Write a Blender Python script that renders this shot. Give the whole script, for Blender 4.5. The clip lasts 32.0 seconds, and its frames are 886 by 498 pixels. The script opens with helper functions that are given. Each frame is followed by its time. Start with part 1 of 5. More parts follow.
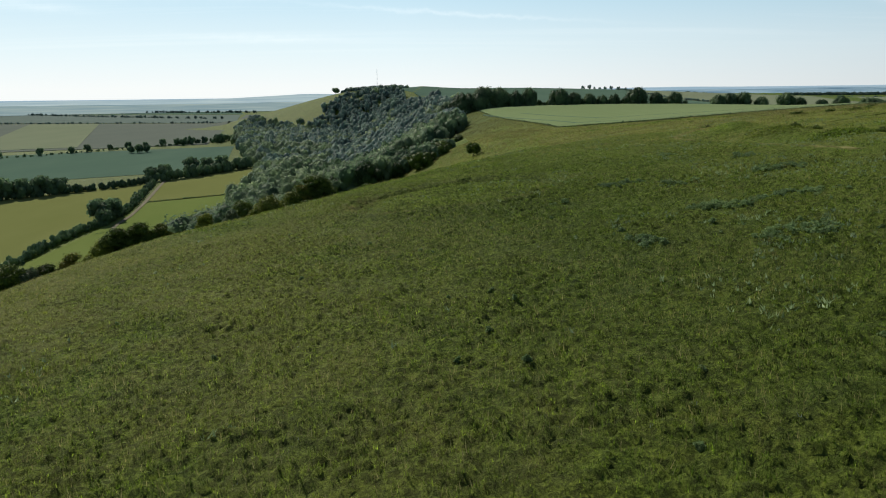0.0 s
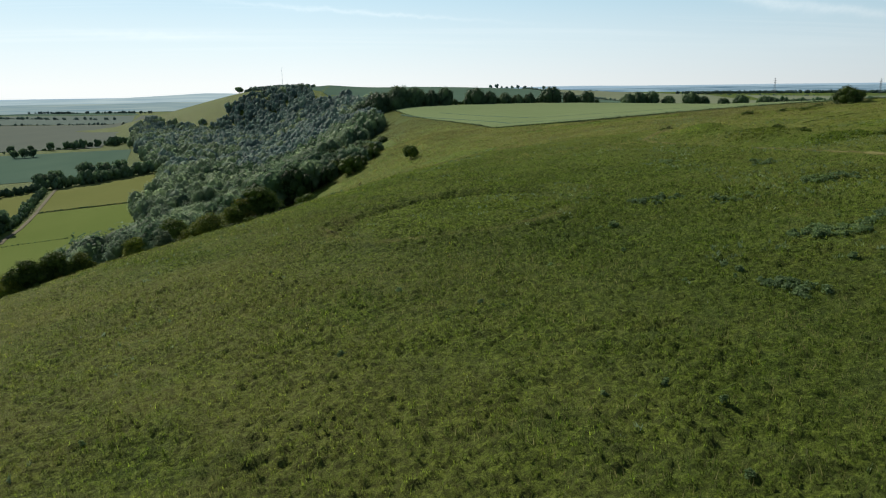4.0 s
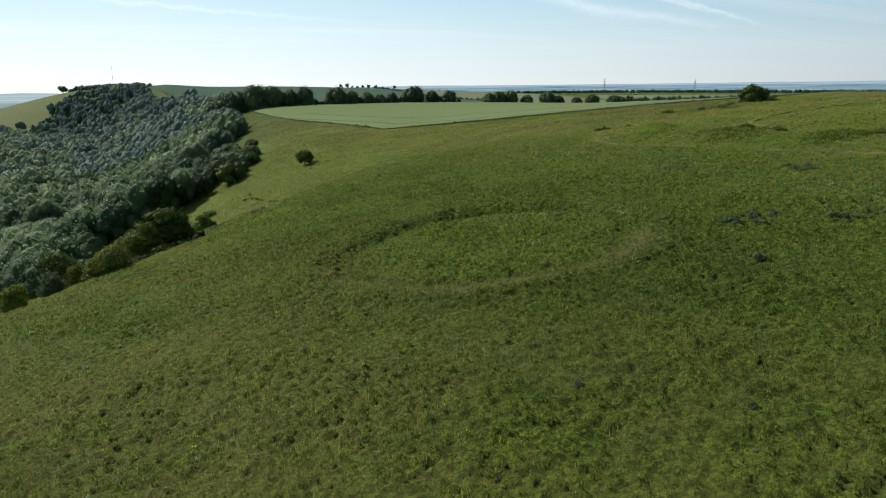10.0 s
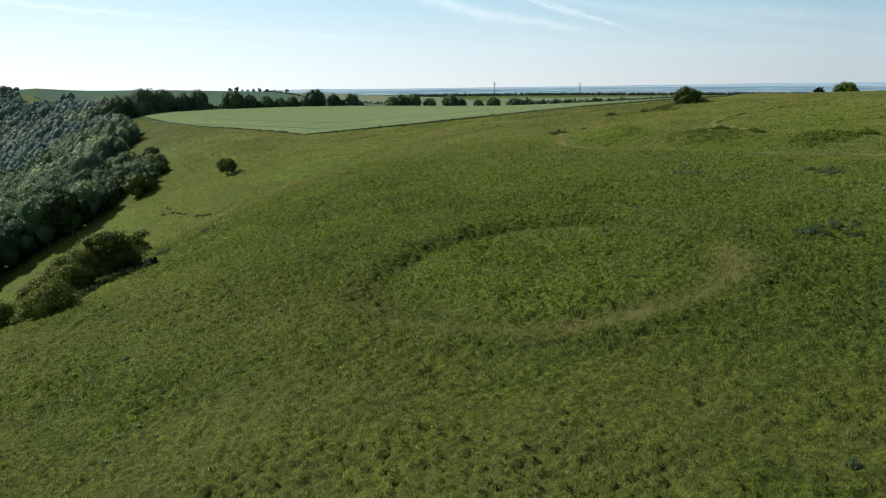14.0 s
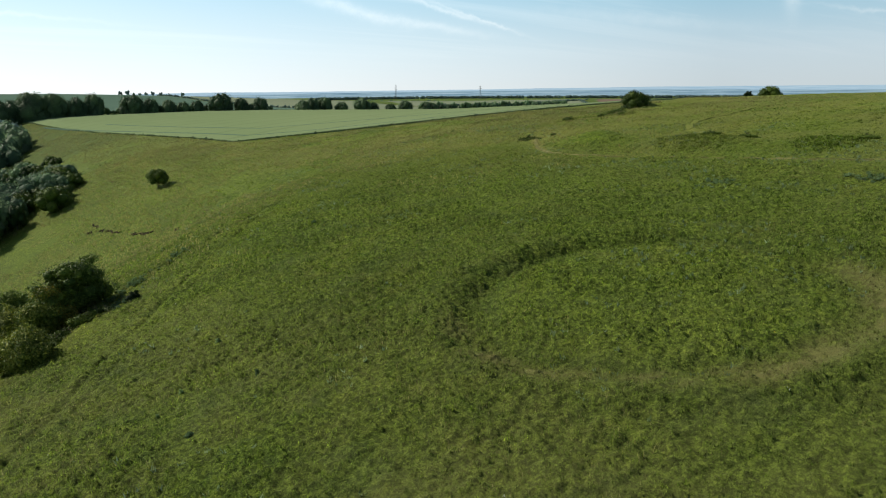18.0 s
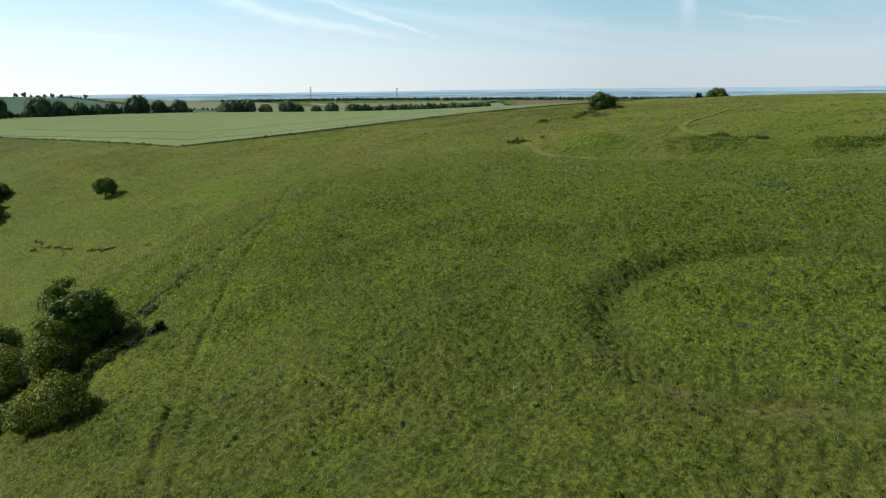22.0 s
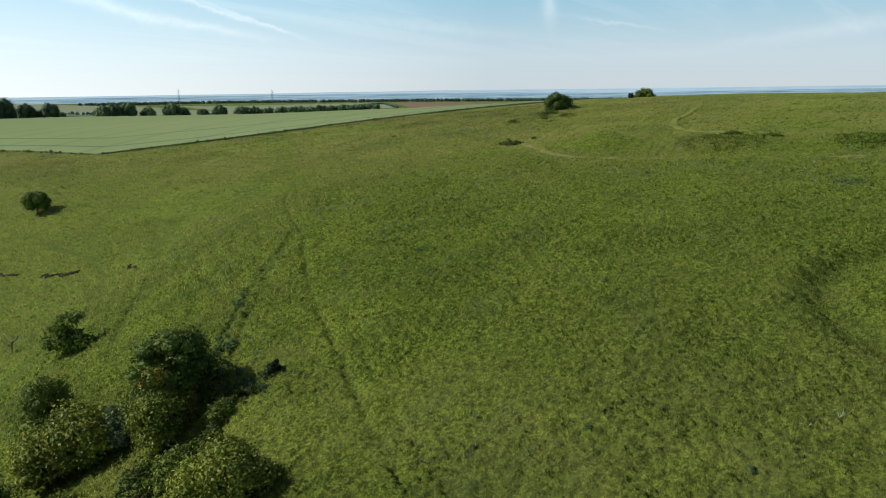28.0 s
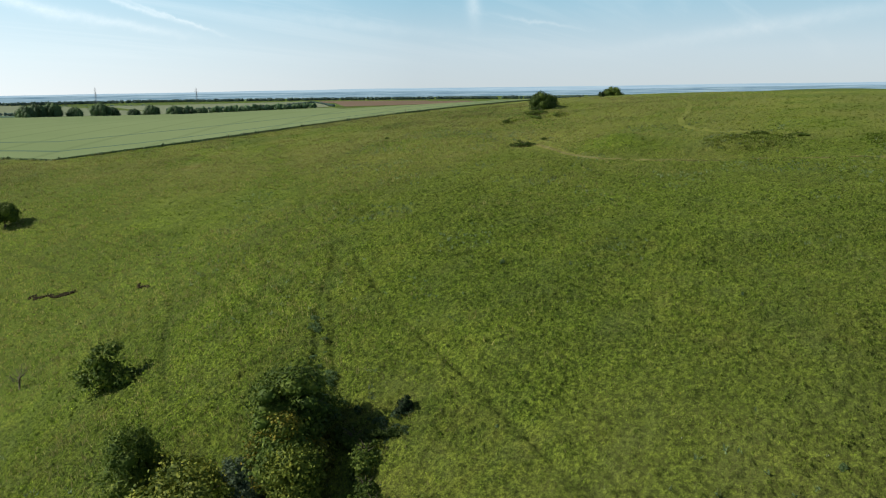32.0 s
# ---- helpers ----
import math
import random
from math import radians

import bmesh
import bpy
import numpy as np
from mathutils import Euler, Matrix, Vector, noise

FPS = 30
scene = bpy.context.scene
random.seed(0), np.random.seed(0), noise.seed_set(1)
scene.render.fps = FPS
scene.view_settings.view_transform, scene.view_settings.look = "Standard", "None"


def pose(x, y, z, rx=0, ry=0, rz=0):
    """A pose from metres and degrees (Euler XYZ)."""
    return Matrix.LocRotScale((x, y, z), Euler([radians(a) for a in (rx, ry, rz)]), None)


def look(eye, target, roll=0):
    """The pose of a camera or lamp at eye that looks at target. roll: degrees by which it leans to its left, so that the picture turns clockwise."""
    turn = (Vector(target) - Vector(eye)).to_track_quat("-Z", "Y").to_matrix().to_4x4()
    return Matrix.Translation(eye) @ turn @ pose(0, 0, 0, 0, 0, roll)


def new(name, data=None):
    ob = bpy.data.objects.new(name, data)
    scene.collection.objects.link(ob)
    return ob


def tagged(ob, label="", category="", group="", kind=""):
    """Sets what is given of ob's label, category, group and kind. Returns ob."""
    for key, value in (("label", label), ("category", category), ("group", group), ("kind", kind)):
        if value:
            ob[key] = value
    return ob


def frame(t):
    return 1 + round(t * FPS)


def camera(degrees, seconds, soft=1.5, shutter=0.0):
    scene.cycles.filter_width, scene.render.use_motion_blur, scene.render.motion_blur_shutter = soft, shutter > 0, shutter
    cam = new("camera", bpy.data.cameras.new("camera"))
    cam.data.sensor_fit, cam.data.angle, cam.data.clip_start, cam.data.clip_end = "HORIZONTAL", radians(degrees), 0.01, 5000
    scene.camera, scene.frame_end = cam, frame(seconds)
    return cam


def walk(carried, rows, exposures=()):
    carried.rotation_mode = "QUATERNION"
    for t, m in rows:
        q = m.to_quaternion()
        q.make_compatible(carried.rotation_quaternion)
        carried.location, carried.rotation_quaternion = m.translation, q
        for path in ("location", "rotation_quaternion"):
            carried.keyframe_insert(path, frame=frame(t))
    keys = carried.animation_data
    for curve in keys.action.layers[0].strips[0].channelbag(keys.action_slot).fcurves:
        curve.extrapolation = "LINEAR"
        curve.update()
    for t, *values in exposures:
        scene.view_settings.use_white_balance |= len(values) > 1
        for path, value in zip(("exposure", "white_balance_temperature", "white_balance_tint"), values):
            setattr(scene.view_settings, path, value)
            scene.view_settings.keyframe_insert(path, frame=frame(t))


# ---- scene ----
cam = camera(64.7, 32.0, soft=1.12)
METRES, EYE, TILT, LEAN, TURN = 140.0, 15.0, -13.0, 0.4, 0.0
ROWS = [
    (0.0, 0.0, 0.0, 0.0, 0.0, 0.0, -0.0),
    (0.5, -0.0112, 0.0125, 0.0029, -0.97, 0.04, 0.24),
    (1.0, -0.0216, 0.0257, 0.0062, -1.92, 0.07, 0.48),
    (1.5, -0.031, 0.0394, 0.0097, -2.86, 0.09, 0.7),
    (2.0, -0.0399, 0.0535, 0.0133, -3.77, 0.04, 0.9),
    (2.5, -0.049, 0.0675, 0.0168, -4.7, -0.01, 1.11),
    (3.0, -0.0583, 0.0814, 0.0202, -5.63, -0.06, 1.32),
    (3.5, -0.0676, 0.0953, 0.0235, -6.56, -0.12, 1.53),
    (5.5, -0.1044, 0.1509, 0.0359, -10.3, -0.37, 2.38),
    (6.0, -0.1136, 0.165, 0.0388, -11.25, -0.41, 2.59),
    (6.5, -0.1228, 0.1791, 0.0418, -12.2, -0.46, 2.78),
    (7.0, -0.1318, 0.1933, 0.0448, -13.17, -0.52, 2.98),
    (7.5, -0.1403, 0.2067, 0.0478, -14.25, -0.49, 3.23),
    (8.0, -0.1481, 0.2191, 0.0503, -15.34, -0.53, 3.47),
    (8.5, -0.1558, 0.2314, 0.0528, -16.43, -0.61, 3.69),
    (9.0, -0.1635, 0.2441, 0.0553, -17.52, -0.7, 3.94),
    (9.5, -0.1712, 0.2568, 0.0575, -18.63, -0.79, 4.16),
    (10.0, -0.1791, 0.2697, 0.06, -19.73, -0.86, 4.39),
    (10.5, -0.1868, 0.2827, 0.0625, -20.82, -0.9, 4.62),
    (11.0, -0.1945, 0.2957, 0.0649, -21.91, -0.94, 4.86),
    (11.5, -0.2023, 0.3084, 0.0674, -23.0, -0.98, 5.11),
    (12.0, -0.2097, 0.3205, 0.0699, -24.04, -1.03, 5.36),
    (12.5, -0.2174, 0.333, 0.0726, -25.12, -1.12, 5.6),
    (13.0, -0.225, 0.3457, 0.0756, -26.2, -1.22, 5.84),
    (13.5, -0.2326, 0.3585, 0.0786, -27.29, -1.31, 6.09),
    (14.0, -0.2402, 0.3712, 0.0818, -28.37, -1.4, 6.32),
    (14.5, -0.2478, 0.3841, 0.0852, -29.45, -1.51, 6.56),
    (15.0, -0.2552, 0.3969, 0.0887, -30.53, -1.6, 6.79),
    (15.5, -0.2627, 0.41, 0.0922, -31.62, -1.7, 7.0),
    (17.5, -0.2904, 0.4621, 0.1049, -35.49, -2.04, 7.73),
    (18.0, -0.2974, 0.4752, 0.108, -36.38, -2.14, 7.9),
    (18.5, -0.3041, 0.4884, 0.111, -37.25, -2.24, 8.08),
    (19.0, -0.311, 0.5017, 0.114, -38.11, -2.33, 8.23),
    (19.5, -0.3177, 0.515, 0.1171, -38.98, -2.43, 8.38),
    (20.0, -0.3243, 0.5284, 0.1202, -39.84, -2.55, 8.53),
    (20.5, -0.331, 0.5418, 0.1232, -40.71, -2.66, 8.66),
    (21.0, -0.3376, 0.5552, 0.1262, -41.57, -2.77, 8.83),
    (21.5, -0.3441, 0.5686, 0.1293, -42.42, -2.89, 8.99),
    (22.0, -0.3507, 0.5821, 0.1323, -43.29, -3.02, 9.12),
    (22.5, -0.3572, 0.5954, 0.1353, -44.15, -3.15, 9.28),
    (23.0, -0.3637, 0.6088, 0.1383, -45.02, -3.27, 9.43),
    (23.5, -0.3703, 0.6222, 0.1412, -45.87, -3.4, 9.57),
    (24.0, -0.3769, 0.6356, 0.1442, -46.74, -3.52, 9.72),
    (24.5, -0.3834, 0.649, 0.1472, -47.59, -3.65, 9.87),
    (25.0, -0.3898, 0.6624, 0.15, -48.44, -3.78, 10.0),
    (25.5, -0.3962, 0.6758, 0.1531, -49.29, -3.91, 10.14),
    (27.5, -0.4219, 0.728, 0.1645, -52.61, -4.47, 10.72),
    (28.0, -0.4282, 0.7413, 0.1673, -53.45, -4.63, 10.85),
    (28.5, -0.4339, 0.7549, 0.1704, -54.28, -4.83, 11.0),
    (29.0, -0.439, 0.7682, 0.1734, -55.09, -5.01, 11.12),
    (29.5, -0.4435, 0.7822, 0.1767, -55.93, -5.2, 11.26),
    (30.0, -0.4474, 0.7965, 0.1804, -56.78, -5.38, 11.37),
    (30.5, -0.4506, 0.8108, 0.1843, -57.62, -5.55, 11.48),
    (31.0, -0.4534, 0.8257, 0.1883, -58.3, -5.69, 11.57),
    (31.5, -0.4559, 0.8424, 0.1931, -58.83, -5.84, 11.66),
    (32.0, -0.4575, 0.8592, 0.1981, -59.34, -5.92, 11.73),
]
walk(cam, [(t, pose(0, 0, EYE, TILT, LEAN, TURN) @ pose(METRES * x, METRES * y, METRES * z, 90 + pitch, roll, yaw)) for t, x, y, z, yaw, pitch, roll in ROWS],
     exposures=((0.0, -0.22), (8.0, -0.12), (16.0, 0.02), (24.0, 0.08), (32.0, 0.08)))


# ---- world, sun ----
SUN_ELEVATION, SUN_AZIMUTH, SKY_STRENGTH = radians(36), radians(-32), 0.06
HAZE_LOW, HAZE_MID, HAZE_TOP = (0.58, 0.66, 0.70), (0.56, 0.68, 0.75), (0.31, 0.57, 0.72)
SUNLIT_LOW, SUNLIT_MID, SUNLIT_TOP = (1.12, 1.18, 1.19), (0.95, 1.12, 1.18), (0.66, 0.95, 1.12)
world = bpy.data.worlds.new("sky")
scene.world = world
world.use_nodes = True


def link(tree, a, b):
    tree.links.new(a, b)


def node_material(name, rough=0.8, spec=0.2):
    m = bpy.data.materials.new(name)
    m.use_nodes = True
    tree = m.node_tree
    shader = tree.nodes["Principled BSDF"]
    shader.inputs["Roughness"].default_value = rough
    shader.inputs["Specular IOR Level"].default_value = spec
    return m, tree, shader


def noise_node(tree, scale, detail=4, rough=0.55, vector=None, distortion=0.0):
    n = tree.nodes.new("ShaderNodeTexNoise")
    n.inputs["Scale"].default_value, n.inputs["Detail"].default_value = scale, detail
    n.inputs["Roughness"].default_value, n.inputs["Distortion"].default_value = rough, distortion
    if vector is not None:
        link(tree, vector, n.inputs["Vector"])
    return n.outputs["Fac"]


def ramp_node(tree, fac, *stops):
    r = tree.nodes.new("ShaderNodeValToRGB")
    e = r.color_ramp.elements
    while len(e) < len(stops):
        e.new(0.5)
    for el, (pos, col) in zip(e, stops):
        el.position = pos
        el.color = (*col, 1) if len(col) == 3 else col
    link(tree, fac, r.inputs["Fac"])
    return r.outputs["Color"]


def mix_node(tree, fac, a, b, kind="MIX"):
    n = tree.nodes.new("ShaderNodeMixRGB")
    n.blend_type = kind
    for socket, v in (("Fac", fac), ("Color1", a), ("Color2", b)):
        if isinstance(v, (int, float)):
            n.inputs[socket].default_value = v
        elif isinstance(v, tuple):
            n.inputs[socket].default_value = (*v, 1)
        else:
            link(tree, v, n.inputs[socket])
    return n.outputs["Color"]


def position(tree, stretch=None, turn=0.0):
    g = tree.nodes.new("ShaderNodeNewGeometry").outputs["Position"]
    if stretch is None:
        return g
    m = tree.nodes.new("ShaderNodeMapping")
    m.inputs["Scale"].default_value = stretch
    m.inputs["Rotation"].default_value = (0, 0, turn)
    link(tree, g, m.inputs["Vector"])
    return m.outputs["Vector"]


def bump(tree, shader, height, strength=0.4, distance=0.1):
    b = tree.nodes.new("ShaderNodeBump")
    b.inputs["Strength"].default_value, b.inputs["Distance"].default_value = strength, distance
    link(tree, height, b.inputs["Height"])
    link(tree, b.outputs["Normal"], shader.inputs["Normal"])


# cirrus streaks and old vapour trails: heading and height of both ends in degrees, half width, weight
STREAKS = ((26.0, 7.2, 32.6, 5.4, 0.42, 0.75), (31.5, 5.65, 40.0, 4.25, 0.30, 0.6), (33.5, 7.2, 41.6, 4.75, 0.16, 0.75), (36.0, 6.8, 42.4, 4.5, 0.09, 0.5),
           (62.4, 7.6, 62.6, 5.1, 0.50, 0.7), (-9.0, 6.25, 10.5, 4.95, 0.14, 0.45), (-20.0, 3.85, -7.5, 3.65, 0.25, 0.3), (-32.0, 5.8, -26.0, 5.4, 0.3, 0.35),
           (76.0, 3.2, 94.0, 5.4, 0.50, 0.35), (64.5, 5.5, 70.5, 4.5, 0.13, 0.4), (44.0, 6.0, 60.0, 4.3, 0.42, 0.3), (-26.0, 6.5, -4.0, 7.3, 0.4, 0.4))


def math_node(tree, kind, a, b=0.0):
    n = tree.nodes.new("ShaderNodeMath")
    n.operation = kind
    for i, v in enumerate((a, b)):
        if isinstance(v, (int, float)):
            n.inputs[i].default_value = v
        else:
            link(tree, v, n.inputs[i])
    return n.outputs["Value"]


def streak_cover(tree, way, apart):
    """How thickly the streaks of ice cloud cover each direction of the sky."""
    fray = math_node(tree, "MULTIPLY", math_node(tree, "SUBTRACT", noise_node(tree, 34.0, 5, 0.65, way), 0.5), 0.8)
    u = math_node(tree, "MULTIPLY", math_node(tree, "ARCTAN2", apart.outputs["X"], apart.outputs["Y"]), 57.2958)
    v = math_node(tree, "ADD", math_node(tree, "MULTIPLY", apart.outputs["Z"], 57.2958), fray)
    spot = tree.nodes.new("ShaderNodeCombineXYZ")
    link(tree, u, spot.inputs["X"])
    link(tree, v, spot.inputs["Y"])
    spot.inputs["Z"].default_value = 1.0
    total = 0.0
    for u0, v0, u1, v1, wide, weight in STREAKS:
        long = math.hypot(u1 - u0, v1 - v0)
        ex, ey = (u1 - u0) / long, (v1 - v0) / long
        lines = []
        for nx, ny, size in ((-ey, ex, wide), (ex, ey, long / 2)):
            dot = tree.nodes.new("ShaderNodeVectorMath")
            dot.operation = "DOT_PRODUCT"
            link(tree, spot.outputs["Vector"], dot.inputs[0])
            dot.inputs[1].default_value = (nx / size, ny / size, -(nx * (u0 + u1) + ny * (v0 + v1)) / 2 / size)
            lines.append(math_node(tree, "MULTIPLY", dot.outputs["Value"], dot.outputs["Value"]))
        fall = math_node(tree, "EXPONENT", math_node(tree, "MULTIPLY", math_node(tree, "ADD", *lines), -1.0))
        total = math_node(tree, "ADD", math_node(tree, "MULTIPLY", fall, weight), total)
    return math_node(tree, "MULTIPLY", total, ramp_node(tree, noise_node(tree, 60.0, 4, 0.7, way), (0.3, (0.55, 0.55, 0.55)), (0.7, (1, 1, 1))))


def build_sky():
    tree = world.node_tree
    tree.nodes.clear()
    out = tree.nodes.new("ShaderNodeOutputWorld")
    back = tree.nodes.new("ShaderNodeBackground")
    sky = tree.nodes.new("ShaderNodeTexSky")
    sky.sky_type = "NISHITA"
    sky.sun_disc = False
    sky.sun_elevation, sky.sun_rotation = SUN_ELEVATION, SUN_AZIMUTH
    sky.altitude, sky.air_density, sky.dust_density, sky.ozone_density = 200, 1.0, 0.4, 1.5
    back.inputs["Strength"].default_value = SKY_STRENGTH
    coord = tree.nodes.new("ShaderNodeTexCoord")
    apart = tree.nodes.new("ShaderNodeSeparateXYZ")
    link(tree, coord.outputs["Generated"], apart.inputs["Vector"])
    # summer haze: whiter towards the horizon and towards the sun
    sunward = tree.nodes.new("ShaderNodeVectorMath")
    sunward.operation = "DOT_PRODUCT"
    sunward.inputs[1].default_value = (math.sin(SUN_AZIMUTH), math.cos(SUN_AZIMUTH), 0)
    link(tree, coord.outputs["Generated"], sunward.inputs[0])
    near_sun = ramp_node(tree, sunward.outputs["Value"], (0.0, (0, 0, 0)), (0.88, (1, 1, 1)))
    away = ramp_node(tree, apart.outputs["Z"], (0.0, HAZE_LOW), (0.045, HAZE_MID), (0.13, HAZE_TOP))
    into = ramp_node(tree, apart.outputs["Z"], (0.0, SUNLIT_LOW), (0.05, SUNLIT_MID), (0.13, SUNLIT_TOP))
    veil = ramp_node(tree, apart.outputs["Z"], (0.12, (0.92, 0.92, 0.92)), (0.30, (0.04, 0.04, 0.04)))
    scale = tree.nodes.new("ShaderNodeVectorMath")
    scale.operation = "SCALE"
    scale.inputs["Scale"].default_value = 1 / SKY_STRENGTH
    link(tree, mix_node(tree, near_sun, away, into), scale.inputs[0])
    haze = mix_node(tree, veil, sky.outputs["Color"], scale.outputs["Vector"])
    # thin cirrus on a high plane, drawn out along one heading
    lift = tree.nodes.new("ShaderNodeMath")
    lift.operation = "ADD"
    lift.inputs[1].default_value = 0.05
    link(tree, apart.outputs["Z"], lift.inputs[0])
    plane = tree.nodes.new("ShaderNodeVectorMath")
    plane.operation = "DIVIDE"
    link(tree, coord.outputs["Generated"], plane.inputs[0])
    link(tree, lift.outputs["Value"], plane.inputs[1])
    mapping = tree.nodes.new("ShaderNodeMapping")
    mapping.inputs["Rotation"].default_value = (0, 0, radians(20))
    mapping.inputs["Scale"].default_value = (0.11, 0.8, 0.0)
    link(tree, plane.outputs["Vector"], mapping.inputs["Vector"])
    wisps = noise_node(tree, 1.0, 7, 0.6, mapping.outputs["Vector"], 0.4)
    cover = ramp_node(tree, wisps, (0.50, (0, 0, 0)), (0.74, (0.5, 0.5, 0.5)))
    high = ramp_node(tree, apart.outputs["Z"], (0.03, (0.05, 0.05, 0.05)), (0.10, (1, 1, 1)))
    cover = mix_node(tree, 1.0, cover, high, "MULTIPLY")
    cover = mix_node(tree, 1.0, cover, streak_cover(tree, coord.outputs["Generated"], apart), "ADD")
    cloud = mix_node(tree, cover, haze, tuple(v / SKY_STRENGTH for v in (0.30, 0.22, 0.16)), "ADD")
    link(tree, cloud, back.inputs["Color"])
    link(tree, back.outputs["Background"], out.inputs["Surface"])


build_sky()
sun_data = bpy.data.lights.new("sun", "SUN")
sun_data.energy, sun_data.angle, sun_data.color = 5.0, radians(0.53), (1.0, 0.92, 0.79)
sun = new("sun", sun_data)
sun.matrix_world = look((0, 0, 100), (-100 * math.sin(SUN_AZIMUTH), -100 * math.cos(SUN_AZIMUTH), 100 - 100 * math.tan(SUN_ELEVATION)))


# ---- materials ----
GRASS_DARK, GRASS_MID, GRASS_LIGHT = (0.024, 0.043, 0.008), (0.066, 0.108, 0.015), (0.132, 0.190, 0.030)
GRASS_STRAW = (0.150, 0.130, 0.052)


def grass_colour(tree):
    """Downland turf: fine blades, metre-wide clumps, broad dry and lush patches."""
    p = position(tree)
    fine = ramp_node(tree, noise_node(tree, 3.2, 5, 0.72, p), (0.41, GRASS_DARK), (0.5, GRASS_MID), (0.59, GRASS_LIGHT))
    broad = ramp_node(tree, noise_node(tree, 0.055, 4, 0.6, p), (0.34, (0, 0, 0)), (0.62, (0.85, 0.85, 0.85)))
    dry = ramp_node(tree, noise_node(tree, 0.4, 4, 0.6, p), (0.38, (0.0, 0.0, 0.0)), (0.7, (0.32, 0.32, 0.32)))
    herbs = ramp_node(tree, noise_node(tree, 0.16, 5, 0.65, position(tree, (1, 1.4, 1), 0.7)), (0.5, (0, 0, 0)), (0.72, (0.45, 0.45, 0.45)))
    c = mix_node(tree, mix_node(tree, 1.0, broad, dry, "MULTIPLY"), fine, GRASS_STRAW)
    grit = ramp_node(tree, noise_node(tree, 9.0, 4, 0.7, p), (0.40, (0.52, 0.56, 0.58)), (0.60, (1.55, 1.5, 1.42)))
    clumps = ramp_node(tree, noise_node(tree, 0.8, 4, 0.6, p), (0.36, (0.82, 0.85, 0.86)), (0.64, (1.2, 1.17, 1.12)))
    c = mix_node(tree, 1.0, mix_node(tree, herbs, c, (0.076, 0.108, 0.042)), clumps, "MULTIPLY")
    return mix_node(tree, 1.0, c, grit, "MULTIPLY")


def worn_shaded_grass(tree):
    """Turf colour, each place tinted: paths and pale turf (red), brighter turf (green), rank growth and painted shade
    (blue).
    """
    read = tree.nodes.new("ShaderNodeAttribute")
    read.attribute_name = "wear_shade"
    sep = tree.nodes.new("ShaderNodeSeparateColor")
    link(tree, read.outputs["Color"], sep.inputs["Color"])
    c = grass_colour(tree)
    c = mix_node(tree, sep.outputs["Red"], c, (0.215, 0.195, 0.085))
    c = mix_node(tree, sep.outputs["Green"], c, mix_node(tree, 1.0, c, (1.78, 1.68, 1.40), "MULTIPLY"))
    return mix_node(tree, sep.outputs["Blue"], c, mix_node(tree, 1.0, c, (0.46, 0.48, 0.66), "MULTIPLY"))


def grass_material():
    m, tree, shader = node_material("downland_turf", 0.75, 0.04)
    # litter colour, darkened further to stand in for shade between the blades
    shaded_thatch = mix_node(tree, 1.0, worn_shaded_grass(tree), (0.69, 0.70, 0.64), "MULTIPLY")
    link(tree, shaded_thatch, shader.inputs["Base Color"])
    # the fuzz of fine stems that catches light at low angles
    shader.inputs["Sheen Weight"].default_value, shader.inputs["Sheen Roughness"].default_value = 0.35, 0.4
    shader.inputs["Sheen Tint"].default_value = (0.30, 0.38, 0.08, 1)
    bump(tree, shader, noise_node(tree, 5.0, 8, 0.75, position(tree)), 0.8, 0.25)
    return m


def crop_material(name, a, b, turn=0.0, tram=None):
    """A standing crop or ley: two tones, pale or dark drifts, and wheel lines."""
    m, tree, shader = node_material(name, 1.0, 0.0)
    drift = noise_node(tree, 0.02, 5, 0.6, position(tree, (1, 0.35, 1), turn))
    fine = noise_node(tree, 1.4, 4, 0.6, position(tree))
    c = ramp_node(tree, drift, (0.3, a), (0.7, b))
    c = mix_node(tree, 0.25, c, ramp_node(tree, fine, (0.3, a), (0.7, b)))
    if tram:
        w = tree.nodes.new("ShaderNodeTexWave")
        w.inputs["Scale"].default_value, w.inputs["Distortion"].default_value = tram, 0.6
        w.inputs["Detail Scale"].default_value = 0.02
        link(tree, position(tree, (1, 1, 1), turn), w.inputs["Vector"])
        c = mix_node(tree, ramp_node(tree, w.outputs["Fac"], (0.0, (0.35, 0.35, 0.35)), (0.06, (0, 0, 0))), c, tuple(v * 0.72 for v in a))
    link(tree, c, shader.inputs["Base Color"])
    bump(tree, shader, fine, 0.5, 0.15)
    return m


